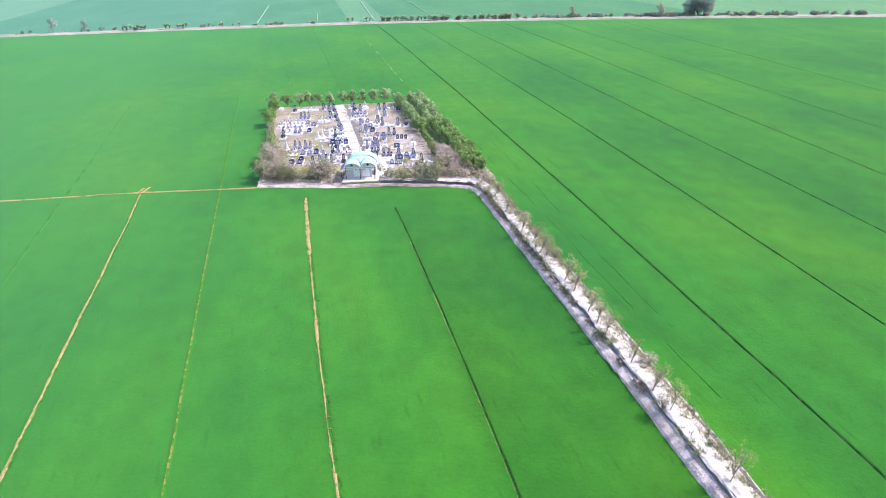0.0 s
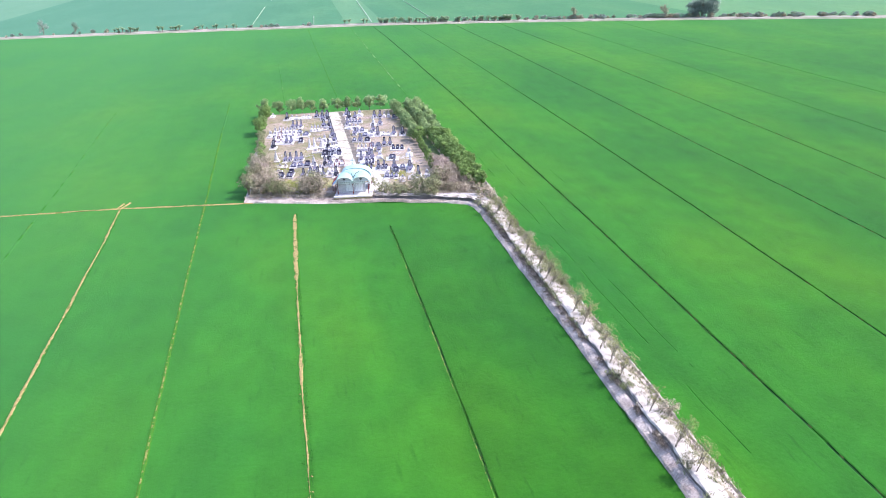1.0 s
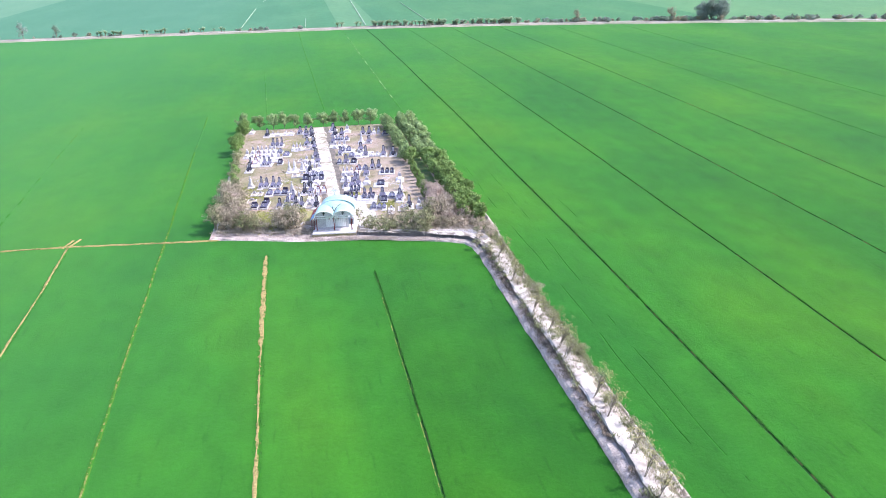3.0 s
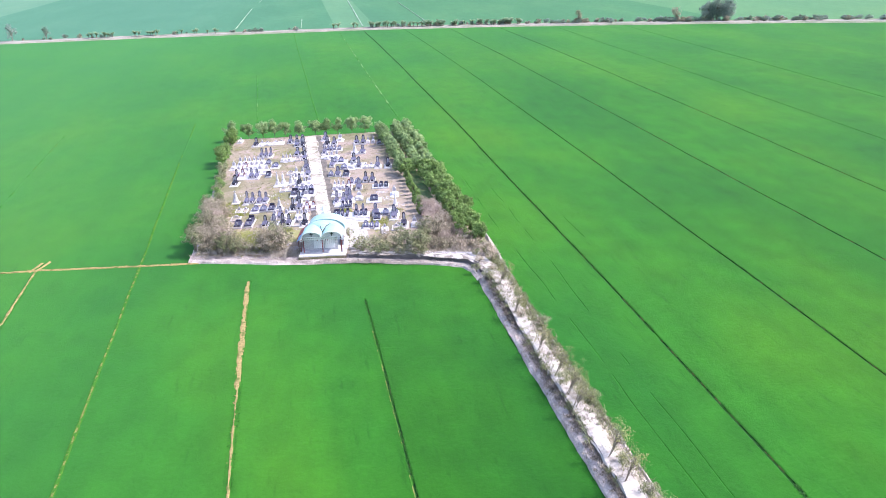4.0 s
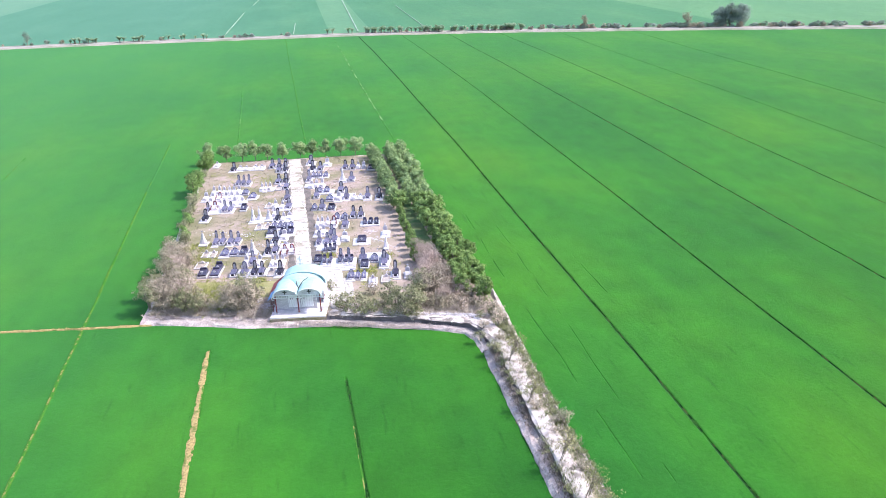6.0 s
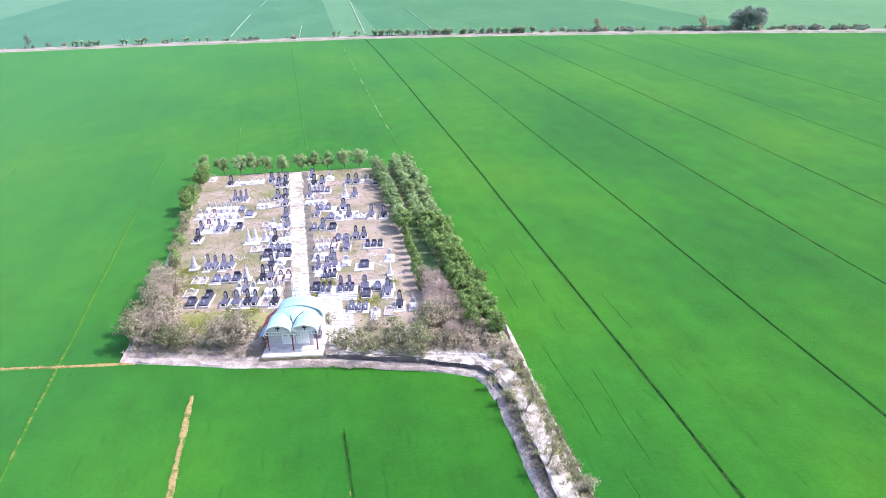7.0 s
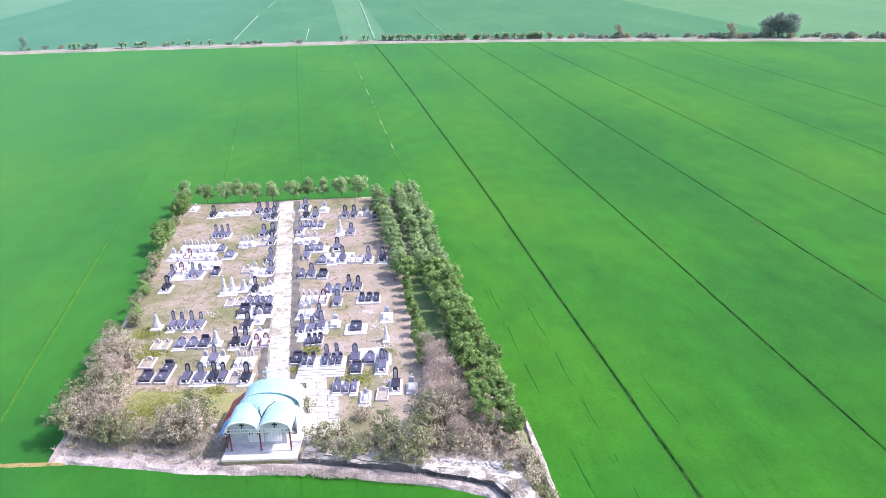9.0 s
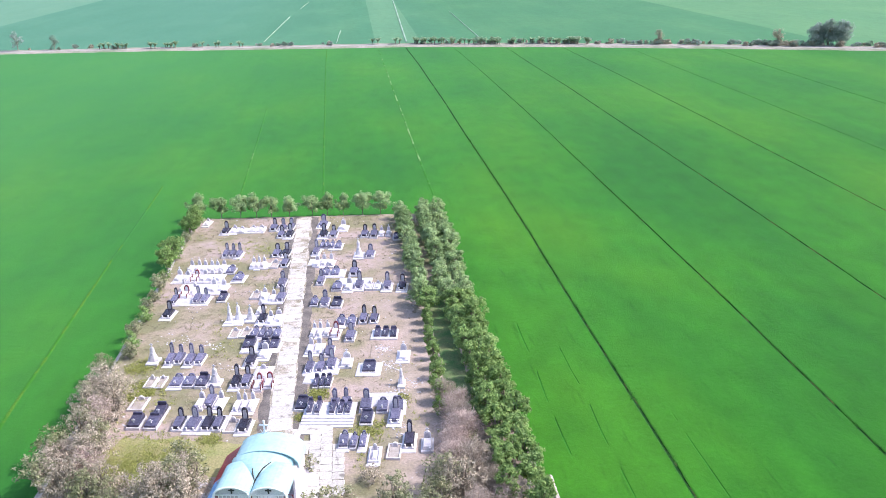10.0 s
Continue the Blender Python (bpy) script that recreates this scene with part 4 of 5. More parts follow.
tomb("blueh", 6.31, 202.08, 1.1)
tomb("blueh", 7.46, 202.18, 1.18)
tomb("black", 6.33, 198.94, 1.07)
tomb("black", 7.48, 198.74, 1.15)
tomb("blueh", -0.4, 192.51, 0.87)
tomb("blueh", 0.46, 192.36, 0.78)
tomb("blueh", 1.31, 192.14, 0.78)
tomb("black", 6.29, 191.53, 1.24)
tomb("black", 7.54, 191.53, 1.24)
tomb("black", 7.66, 187.69, 1.04)
tomb("white", 3.64, 187.97, 0.75)
tomb("white", 4.31, 187.82, 0.6)
tomb("white", 4.98, 187.78, 0.68)
tomb("plot", 6.32, 187.67, 1.27)
tomb("white", -4.16, 188.15, 0.76)
tomb("white", -3.31, 188.02, 0.75)
tomb("white", -2.55, 187.89, 0.75)
tomb("white", -1.69, 187.75, 0.75)
tomb("white", -0.93, 187.61, 0.75)
tomb("white", -0.08, 187.47, 0.83)
tomb("blue", 1.07, 186.56, 1.12)
tomb("blue", 2.33, 183.93, 1.38)
tomb("white", -5.18, 185.05, 1.03)
tomb("white", -4.14, 184.83, 0.89)
tomb("red", -3, 184.62, 0.88)
tomb("white", -2.05, 184.7, 0.88)
tomb("white", -1.1, 184.47, 0.88)
tomb("white", -0.15, 184.34, 0.88)
tomb("blueh", 7.81, 181.1, 1.12)
tomb("white", -4.02, 181.72, 0.42)
tomb("black", -4.36, 178.17, 0.76)
tomb("red", -3.33, 179.56, 0.98)
tomb("white", -2.58, 180.62, 0.64)
tomb("blueh", -1.71, 177.86, 0.82)
tomb("blueh", -0.85, 177.73, 0.82)
tomb("white", -0.4, 181.09, 0.99)
tomb("white", 0.74, 180.87, 0.98)
tomb("black", -4.33, 174.35, 1.13)
tomb("blackslab", 1.24, 177.88, 1.1)
tomb("plot", 4.96, 178.16, 1.1)
tomb("white", 6.01, 177.73, 0.89)
tomb("white", 7.08, 176.9, 0.74)
tomb("blueh", 8.03, 176.77, 1.08)
tomb("statue", 2.91, 171.75, 0.96)
tomb("statue", 3.86, 171.71, 1.09)
tomb("statue", 5.2, 171.61, 1.22)
tomb("white", 5.95, 173.68, 0.71)
tomb("black", 6.45, 171.19, 0.96)
tomb("white", 7.31, 170.85, 0.76)
tomb("white", 8.17, 171.31, 1.08)
tomb("plot", 3.8, 168.18, 1.05)
tomb("plot", 4.94, 168.05, 1.05)
tomb("blue", 6, 167.83, 0.73)
tomb("blue", 6.76, 167.68, 0.73)
tomb("blue", 7.53, 167.53, 0.73)
tomb("blue", 8.39, 167.38, 0.86)
tomb("blackslab", 5.73, 165.28, 1.44)
tomb("blackslab", 7.26, 164.78, 1.01)
tomb("blackslab", 8.32, 164.85, 1.07)
tomb("black", 6.23, 161.68, 1.09)
tomb("white", 7.37, 163.07, 1.17)
tomb("whitelow", 7.59, 159.14, 1.11)
tomb("black", 5.31, 157.49, 0.88)
tomb("black", 6.27, 157.45, 0.98)
tomb("red", 7.52, 156.61, 0.87)
tomb("red", 8.47, 156.88, 0.97)
tomb("statue", -3.48, 163.36, 1.24)
tomb("blueh", -1.87, 163.17, 0.76)
tomb("blueh", -1.01, 163.22, 0.82)
tomb("blueh", 0.13, 162.69, 0.88)
tomb("blueh", 1.08, 162.65, 0.88)
tomb("plot", -2.88, 158.88, 0.9)
tomb("plot", -1.93, 158.74, 0.84)
tomb("blue", -0.31, 158.54, 1.17)
tomb("blue", 0.92, 158.32, 1.11)
tomb("blackslab", 2.16, 157.99, 1.16)
tomb("statue", 3.4, 158.07, 1.22)
tomb("blueh", 3.43, 154.25, 0.84)
tomb("blackslab", -0.74, 153.19, 1.15)
tomb("blackslab", -2.53, 151.78, 1.23)
tomb("blackslab", -1.01, 151.47, 1.23)
tomb("plot", -3.12, 154.95, 1.5)
tomb("white", 2.58, 153.99, 0.89)
tomb("white", 4.29, 153.9, 0.78)
tomb("white", 5.92, 153.29, 0.57)
tomb("white", 6.59, 153.13, 0.57)
tomb("white", 7.26, 153.07, 0.62)
tomb("black", 1.27, 150.9, 0.96)
tomb("blueh", 2.51, 150.67, 1.1)
tomb("black", 3.75, 150.44, 0.9)
tomb("black", 4.7, 150.3, 0.9)
tomb("plot", 5.85, 149.96, 1.14)
tomb("black", 7, 149.73, 1.09)
tomb("blueh", 12.08, 202.49, 1.43)
tomb("black", 12.3, 197.92, 1.29)
tomb("black", 13.66, 197.63, 1.21)
tomb("white", 14.99, 200.5, 1.24)
tomb("black", 18.02, 196.88, 1.2)
tomb("black", 19.29, 196.58, 1.2)
tomb("white", 20.36, 197.07, 0.8)
tomb("white", 21.33, 196.96, 0.79)
tomb("blackslab", 22.61, 195.31, 1.41)
tomb("blueh", 11.48, 191.24, 0.92)
tomb("blue", 12.24, 193.64, 0.63)
tomb("blue", 12.91, 193.5, 0.63)
tomb("blue", 13.59, 193.35, 0.63)
tomb("blue", 14.46, 193.22, 0.94)
tomb("white", 11.71, 186.99, 0.96)
tomb("white", 12.67, 187.17, 0.81)
tomb("white", 13.54, 187.03, 0.81)
tomb("statue", 17.2, 189.36, 1.12)
tomb("blueh", 18.57, 188.96, 1.26)
tomb("black", 16.47, 183.19, 1.27)
tomb("blue", 12.98, 183.73, 1.15)
tomb("blue", 14.24, 183.52, 1.14)
tomb("blueh", 12.43, 180.95, 0.97)
tomb("blue", 14.47, 178.97, 1.29)
tomb("white", 15.82, 178.66, 1.02)
tomb("blueh", 17.08, 178.86, 1.09)
tomb("whitelow", 18.25, 178.43, 0.88)
tomb("whitelow", 19.22, 178.3, 0.88)
tomb("blueh", 20.39, 177.98, 1.07)
tomb("black", 22.14, 177.6, 1.07)
tomb("blueh", 13.15, 174.61, 1.18)
tomb("blue", 11.99, 174.82, 0.92)
tomb("blackslab", 14.5, 174.09, 1.3)
tomb("black", 17.44, 169.42, 0.98)
tomb("black", 18.6, 169.3, 1.05)
tomb("blue", 15.02, 169.15, 1.05)
tomb("blue", 16.18, 169.03, 1.05)
tomb("blueh", 16.01, 165.36, 1.13)
tomb("red", 14.46, 166.48, 0.9)
tomb("white", 12.14, 167.13, 0.61)
tomb("white", 12.82, 166.98, 0.61)
tomb("white", 13.59, 166.93, 0.67)
tomb("white", 11.98, 163.17, 0.81)
tomb("white", 12.85, 163.23, 0.87)
tomb("blueh", 13.91, 162.28, 0.97)
tomb("blueh", 12.1, 159.23, 0.83)
tomb("blueh", 13.16, 159.29, 0.89)
tomb("blueh", 14.22, 159.46, 1)
tomb("blackslab", 12.89, 156.35, 0.53)
tomb("blackslab", 13.47, 156.28, 0.48)
tomb("blackslab", 14.05, 156.21, 0.59)
tomb("white", 15.67, 159.76, 1.28)
tomb("blackslab", 17.9, 158.38, 1.48)
tomb("white", 21.28, 160.42, 1.06)
tomb("statue", 20.83, 155.11, 0.73)
tomb("blackslab", 18.91, 165.76, 0.71)
tomb("blackslab", 19.69, 165.61, 0.77)
tomb("blackslab", 20.57, 165.46, 0.77)
tomb("blackslab", 11.77, 152.44, 1.23)
tomb("blueh", 14.66, 151.9, 0.91)
tomb("blueh", 15.63, 151.86, 0.86)
tomb("blueh", 17.46, 151.35, 1.16)
tomb("blackslab", 17.48, 149.33, 1.17)
tomb("blue", 18.92, 151.13, 1.1)
tomb("blue", 20.27, 151.12, 1.2)
tomb("blueh", 19.9, 149.16, 1.02)
tomb("black", 20.89, 145.27, 0.96)
tomb("white", 22.36, 144.63, 1.09)
tomb("blue", 15.57, 146.08, 0.84)
tomb("blue", 16.34, 145.92, 0.61)
tomb("blue", 17.11, 145.86, 0.61)
tomb("whitelow", 18, 143.79, 0.86)
tomb("plot", 19.55, 144.07, 1.18)


# ---- the chapel at the entrance ----
def arch(w, rise, n=14, z0=0.0, x0=0.0):
    return [(x0 + w / 2 * math.cos(math.pi * i / n), z0 + rise * math.sin(math.pi * i / n)) for i in range(n + 1)]


def vault(w, rise, y0, y1, z0, x0=0.0, thick=0.06, n=14, lip=0.1):
    """A barrel roof sheet of real thickness, straight at the eaves."""
    outer = [(x0 + w / 2 + 0.02, z0 - lip)] + arch(w, rise, n, z0, x0) + [(x0 - w / 2 - 0.02, z0 - lip)]
    inner = [(x0 + (x - x0) * (1 - 2 * thick / w), z - thick) for x, z in outer]
    bm = bmesh.new()
    ring = [[bm.verts.new((x, y, z)) for x, z in o] for y in (y0, y1) for o in (outer, inner)]
    k = len(outer)
    for i in range(k - 1):
        bm.faces.new((ring[0][i], ring[0][i + 1], ring[2][i + 1], ring[2][i]))
        bm.faces.new((ring[1][i], ring[3][i], ring[3][i + 1], ring[1][i + 1]))
        bm.faces.new((ring[0][i], ring[1][i], ring[1][i + 1], ring[0][i + 1]))
        bm.faces.new((ring[2][i], ring[2][i + 1], ring[3][i + 1], ring[3][i]))
    for i in (0, k - 1):
        bm.faces.new((ring[0][i], ring[2][i], ring[3][i], ring[1][i]))
    bmesh.ops.recalc_face_normals(bm, faces=bm.faces)
    return bm


def rim(w, rise, y, z0, x0, r, n=14):
    return tube([(x, y, z) for x, z in arch(w, rise, n, z0, x0)], [r] * (n + 1), 6)


chapel = thing("chapel", pose(9.30, 138.11, TOP, 0, 0, -8.8), "open entrance chapel with pale blue vaulted roofs and red posts", "chapel")
part("plinth", box(-3.1, 3.1, -1.15, 6.5, -0.6, 0.06, 0.03), M["verge"], chapel, "brown stained concrete plinth")
part("floor", box(-3.05, 3.05, -1.1, 6.45, 0.064, 0.2, 0.03), M["whitewash"], chapel, "pale floor slab")
for x in (-2.45, 0.0, 2.45):
    post = part("post", tube([(x, 0.0, 0.2), (x, 0.0, 1.2), (x, 0.0, 2.5)], [0.075, 0.07, 0.065], 8), M["post"], chapel)
    part("foot", box(x - 0.15, x + 0.15, -0.15, 0.15, 0.2, 0.3, 0.02), M["plaster"], post)
part("brace", tube([(-2.6, 0.0, 2.3), (-2.85, 0.3, 1.2), (-2.9, 0.5, 0.2)], [0.05] * 3, 6), M["post"], chapel)
part("brace", tube([(2.6, 0.0, 2.35), (3.0, 0.0, 2.3), (3.0, 0.1, 1.75), (2.5, 0.1, 1.7)], [0.045] * 4, 6), M["post"], chapel)
for x in (-1.33, 1.33):
    lobe = part("front_roof", vault(2.66, 0.82, -0.3, 2.7, 2.4, x), M["sheet"], chapel, "pale blue barrel roof")
    part("rim", rim(2.6, 0.8, -0.33, 2.36, x, 0.075), M["steel"], lobe, "white tube rim")
    gable = part("gable", prism(arch(2.4, 0.7, 14, 2.42, x), -0.12, -0.06), M["whitewash"], chapel, "pale arched gable")
    bm = box(x - 0.055, x + 0.055, -0.17, -0.124, 2.5, 2.98, 0.01)
    box(x - 0.22, x - 0.055, -0.17, -0.124, 2.72, 2.83, 0.01, bm)
    box(x + 0.055, x + 0.22, -0.17, -0.124, 2.72, 2.83, 0.01, bm)
    part("cross", bm, M["iron"], gable, "dark cross")
gutter = part("gutter", tube([(0, -0.36, 2.40), (0, 0.4, 2.46), (0, 1.15, 2.60)], [0.075, 0.07, 0.06], 6), M["iron"], chapel, "dark rain gutter in the valley")
part("branch", tube([(0, 1.15, 2.60), (-0.2, 1.5, 2.98), (-0.3, 1.9, 3.2)], [0.05, 0.05, 0.03], 6), M["iron"], gutter)
part("branch", tube([(0, 1.15, 2.60), (0.25, 1.55, 2.98), (0.5, 1.95, 3.2), (0.95, 2.5, 3.32)], [0.055, 0.055, 0.05, 0.04], 6), M["iron"], gutter)
lattice = part("lattice", box(-2.65, 2.65, -0.2, -0.13, 2.36, 2.42, 0.01), M["steel"], chapel, "white lattice beam")
part("rail", box(-2.65, 2.65, -0.2, -0.13, 2.06, 2.12, 0.01), M["steel"], lattice)
for i in range(19):
    x = -2.6 + i * 0.2889
    part("bar", box(x - 0.025, x + 0.025, -0.19, -0.14, 2.124, 2.356, 0.005), M["steel"], lattice)
for s in (-1, 1):
    part("scroll", tube([(s * (2.64 + 0.17 * math.sin(a)), -0.3, 2.12 - 0.17 * math.cos(a)) for a in (math.pi * k / 6 - 0.6 for k in range(9))], [0.045] * 9, 6), M["steel"], lattice)
rnd = random.Random(8)
for i in range(8):
    x = -0.75 + i * 0.21
    part("pennant", prism([(x - 0.06, 2.06), (x + 0.06, 2.06), (x, 1.8 + 0.05 * rnd.random())], -0.18, -0.165), M["iron" if i % 3 == 0 else "red" if i % 3 == 1 else "steel"], lattice)
part("rear_wall", box(-2.75, 1.9, 1.05, 1.2, 0.2, 2.6, 0.02), M["plaster"], chapel, "grey plastered rear wall")
for x0, x1 in ((-1.25, 0.02), (0.16, 1.5)):
    gate = part("gate", box(x0, x1, 0.98, 1.046, 0.45, 1.9, 0.02), M["steel"], chapel, "white metal gate leaf")
    for k in range(5):
        x = x0 + (x1 - x0) * (k + 0.5) / 5
        part("bar", box(x - 0.03, x + 0.03, 0.95, 0.977, 0.55, 1.8, 0.01), M["whitewash"], gate)
part("side_wall", box(2.4, 2.55, 2.4, 5.9, 0.2, 2.3, 0.02), M["whitewash"], chapel, "white side wall")
part("side_wall", box(-2.05, -1.9, 2.684, 5.9, 0.2, 2.3, 0.02), M["whitewash"], chapel, "white side wall")


def half_cone(stations, n=14):
    """A roof that opens from a narrow arch to a wide one: y, width, rise."""
    bm = bmesh.new()
    top = [[bm.verts.new((x - 0.05, y, z)) for x, z in arch(w, h, n, 2.36)] for y, w, h in stations]
    low = [[bm.verts.new((v.co.x, v.co.y, v.co.z - 0.05)) for v in r] for r in top]
    for g in (top, low):
        for a, c in zip(g, g[1:]):
            for i in range(n):
                bm.faces.new((a[i], a[i + 1], c[i + 1], c[i]))
    for k in (0, -1):
        for i in range(n):
            bm.faces.new((top[k][i], top[k][i + 1], low[k][i + 1], low[k][i]))
    bmesh.ops.recalc_face_normals(bm, faces=bm.faces)
    return bm


part("middle_roof", half_cone([(1.2, 0.5, 0.3), (1.7, 1.7, 0.76), (2.3, 3.3, 1.0), (2.9, 4.4, 1.12), (3.6, 4.8, 1.2)]), M["sheet"], chapel, "pale blue middle vault")
rear = part("rear_roof", vault(5.0, 1.25, 3.5, 6.0, 2.35, 0.2, 0.07, 20, 0.25), M["sheet"], chapel, "pale blue rear barrel roof")
part("rim", rim(4.96, 1.27, 3.47, 2.36, 0.2, 0.045, 20), M["sheet"], rear)
part("gable", prism(arch(4.7, 1.12, 18, 2.3, 0.2), 3.62, 3.68), M["sheet"], rear)
part("gable", prism(arch(4.7, 1.12, 18, 2.3, 0.2), 5.84, 5.9), M["plaster"], rear)


def sheet_slope(x0, z0, x1, z1, y0, y1, waves):
    """A thin corrugated sheet that slopes from x0 to x1."""
    bm = bmesh.new()
    rows = []
    for k in range(waves * 4 + 1):
        y = y0 + (y1 - y0) * k / (waves * 4)
        h = 0.025 * math.sin(k * math.pi / 2)
        rows.append([bm.verts.new(v) for v in ((x0, y, z0 + h), (x1, y, z1 + h), (x1, y, z1 + h - 0.02), (x0, y, z0 + h - 0.02))])
    for a, c in zip(rows, rows[1:]):
        for i in range(4):
            bm.faces.new((a[i], a[(i + 1) % 4], c[(i + 1) % 4], c[i]))
    bm.faces.new(rows[0])
    bm.faces.new(rows[-1][::-1])
    bmesh.ops.recalc_face_normals(bm, faces=bm.faces)
    return bm


part("lean_to_roof", sheet_slope(-2.3, 2.3, -3.75, 1.2, 2.7, 6.3, 14), M["maroon"], chapel, "maroon corrugated lean-to roof")
part("side_awning", sheet_slope(-2.7, 2.36, -3.3, 1.85, -0.25, 2.0, 6), M["tarp"], chapel, "blue corrugated awning")
for y in (2.9, 6.1):
    part("prop", tube([(-3.6, y, -0.1), (-3.6, y, 1.3)], [0.04, 0.04], 6), M["post"], chapel)
cross = part("roof_cross", cross_bm(1.15, 0.75, 0.12, 3.55, 5.9), M["steel"], chapel, "white metal cross on the ridge")
cross.location.x = -0.35
for s in (-1, 1):
    part("scroll", tube([(s * (0.08 + 0.3 * k / 6), 5.9, 3.8 - 0.16 * math.sin(k * 0.9) - 0.02 * k) for k in range(7)], [0.035] * 7, 6), M["steel"], cross)


# ---- trees and plants ----
def leaf_mesh(name, centres, outward, size, mat, seed, slim=0.5, droop=0.3):
    """Many small folded leaves, each an island of its own."""
    r = np.random.default_rng(seed)
    n = len(centres)
    if slim > 0.1:
        nrm = outward * 0.75 + np.array([0, 0, 0.45]) + r.normal(0, 0.42, (n, 3))
        nrm /= np.linalg.norm(nrm, axis=1)[:, None] + 1e-9
        d = np.cross(nrm, r.normal(0, 1, (n, 3))) - np.array([0, 0, droop])
    else:
        d = outward + r.normal(0, 1.3, (n, 3)) - np.array([0, 0, droop])
        nrm = outward * 0.7 + np.array([0, 0, 0.9]) + r.normal(0, 0.45, (n, 3))
    d /= np.linalg.norm(d, axis=1)[:, None] + 1e-9
    u = np.cross(d, nrm)
    u /= np.linalg.norm(u, axis=1)[:, None] + 1e-9
    s = size * r.uniform(0.65, 1.35, n)[:, None]
    a, b = centres - d * s * 0.5, centres + d * s * 0.5
    nrm = np.cross(d, u)
    m1 = centres + u * s * slim * 0.5 + nrm * s * 0.08
    m2 = centres - u * s * slim * 0.5 + nrm * s * 0.08
    v = np.stack([a, m1, b, m2], 1).reshape(-1, 3)
    f = np.arange(n * 4).reshape(n, 4)
    tri = np.concatenate([f[:, [0, 1, 2]], f[:, [0, 2, 3]]])
    return mesh_of(name, v.tolist(), tri.tolist(), [mat])


def make_tree(m, name, label, category, group, height, radius, low, clumps, leaves, size, mat, seed, trunk=0.09, bare=False, stems=1, tight=1.0, slim=0.55, limbs=2):
    """A trunk with limbs that reach to clumps of leaves; the crown's outline is uneven."""
    rnd = random.Random(seed)
    r = np.random.default_rng(seed)
    e = thing(name, m, label, category, group)
    mid, half = (height + low) / 2, (height - low) / 2
    tips = []
    for _ in range(clumps):
        while True:
            p = Vector((rnd.uniform(-1, 1), rnd.uniform(-1, 1), rnd.uniform(-1, 1)))
            if 0.35 < p.length < 1.0:
                break
        p *= rnd.uniform(0.75, 1.12)
        wide = 1.0 - 0.25 * max(0, p.z)
        tips.append(Vector((p.x * radius * wide, p.y * radius * wide, mid + p.z * half)))
    bm = bmesh.new()
    fork = low + 0.35 * (height - low)
    for k in range(stems):
        off = Vector((rnd.uniform(-1, 1), rnd.uniform(-1, 1), 0)) * (0.25 * radius if stems > 1 else 0.0)
        tube([off * 0.3 - Vector((0, 0, 0.15)), off * 0.5 + Vector((0.02, 0.03, fork * 0.5)), off + Vector((0.05, -0.03, fork)), off * 1.3 + Vector((0, 0, mid + half * 0.5))],
             [trunk * 1.25, trunk, trunk * 0.75, trunk * 0.25], 7, bm)
    for p in tips[:: 1 if bare else limbs]:
        start = Vector((0, 0, rnd.uniform(low * 0.7, fork)))
        bend = start.lerp(p, 0.5) + Vector((0, 0, 0.12 * height * rnd.uniform(0.2, 1)))
        tube([start, bend, p], [trunk * 0.45, trunk * 0.3, trunk * 0.1], 4, bm)
    part("trunk", bm, M["twig"] if bare else M["bark"], e)
    cen, out = [], []
    for p in tips:
        spread = radius * rnd.uniform(0.18, 0.32) * tight
        k = max(3, int(leaves / clumps * rnd.uniform(0.6, 1.4)))
        way = r.normal(0, 1, (k, 3)) + np.array([0, 0, 0.35])
        way /= np.linalg.norm(way, axis=1)[:, None] + 1e-9
        c = way * spread * 1.55 * r.uniform(0.25, 1.0, k)[:, None] ** 0.55 * np.array([1, 1, 0.8]) + np.array(p)
        c[:, 2] = np.maximum(c[:, 2], 0.12)
        o = c - np.array([0, 0, mid - half * 0.3])
        o /= np.linalg.norm(o, axis=1)[:, None] + 1e-9
        cen.append(c)
        out.append(o * 0.55 + way * 0.6)
    cen, out = np.concatenate(cen), np.concatenate(out)
    out /= np.linalg.norm(out, axis=1)[:, None] + 1e-9
    mesh_part("crown", leaf_mesh("crown", cen, out, size, mat, seed, 0.07 if bare else slim, -0.3 if bare else 0.3), e)
    return e


def plant_out(protos, places, seed, smin=0.85, smax=1.15, lean=0):
    """Copies of the made plants over the places given; the first ones move to the first places."""
    rnd = random.Random(seed)
    for i, (x, y, z) in enumerate(places):
        s = rnd.uniform(smin, smax)
        m = pose(x, y, z, 0, lean, 0) @ pose(0, 0, 0, rnd.uniform(-4, 4), rnd.uniform(-4, 4), rnd.uniform(0, 360)) @ Matrix.Diagonal((s * rnd.uniform(0.9, 1.1), s * rnd.uniform(0.9, 1.1), s, 1))
        if i < len(protos):
            protos[i].matrix_basis = m
        else:
            e = protos[rnd.randrange(len(protos))]
            copy_thing(e, m @ Matrix.Diagonal((*(1 / v for v in e.scale), 1)))


def jitter(places, seed, d):
    rnd = random.Random(seed)
    return [(x + rnd.uniform(-d, d), y + rnd.uniform(-d, d), z) for x, y, z in places]


I4 = Matrix.Identity(4)
G = TOP - 0.05
# three close rows along one side
green = [make_tree(I4, "tree", "young tree with a dense green crown", "tree", "trees along the cemetery", 3.0, 1.05, 0.4, 38, 2300, 0.22, M["leaf_green"], 30 + k, 0.09, False, 1, 0.8) for k in range(5)]
rows3 = [(float(np.interp(y, [170, 208], [24.3, 23.6])), y, G) for y in np.arange(171, 207, 2.4)]
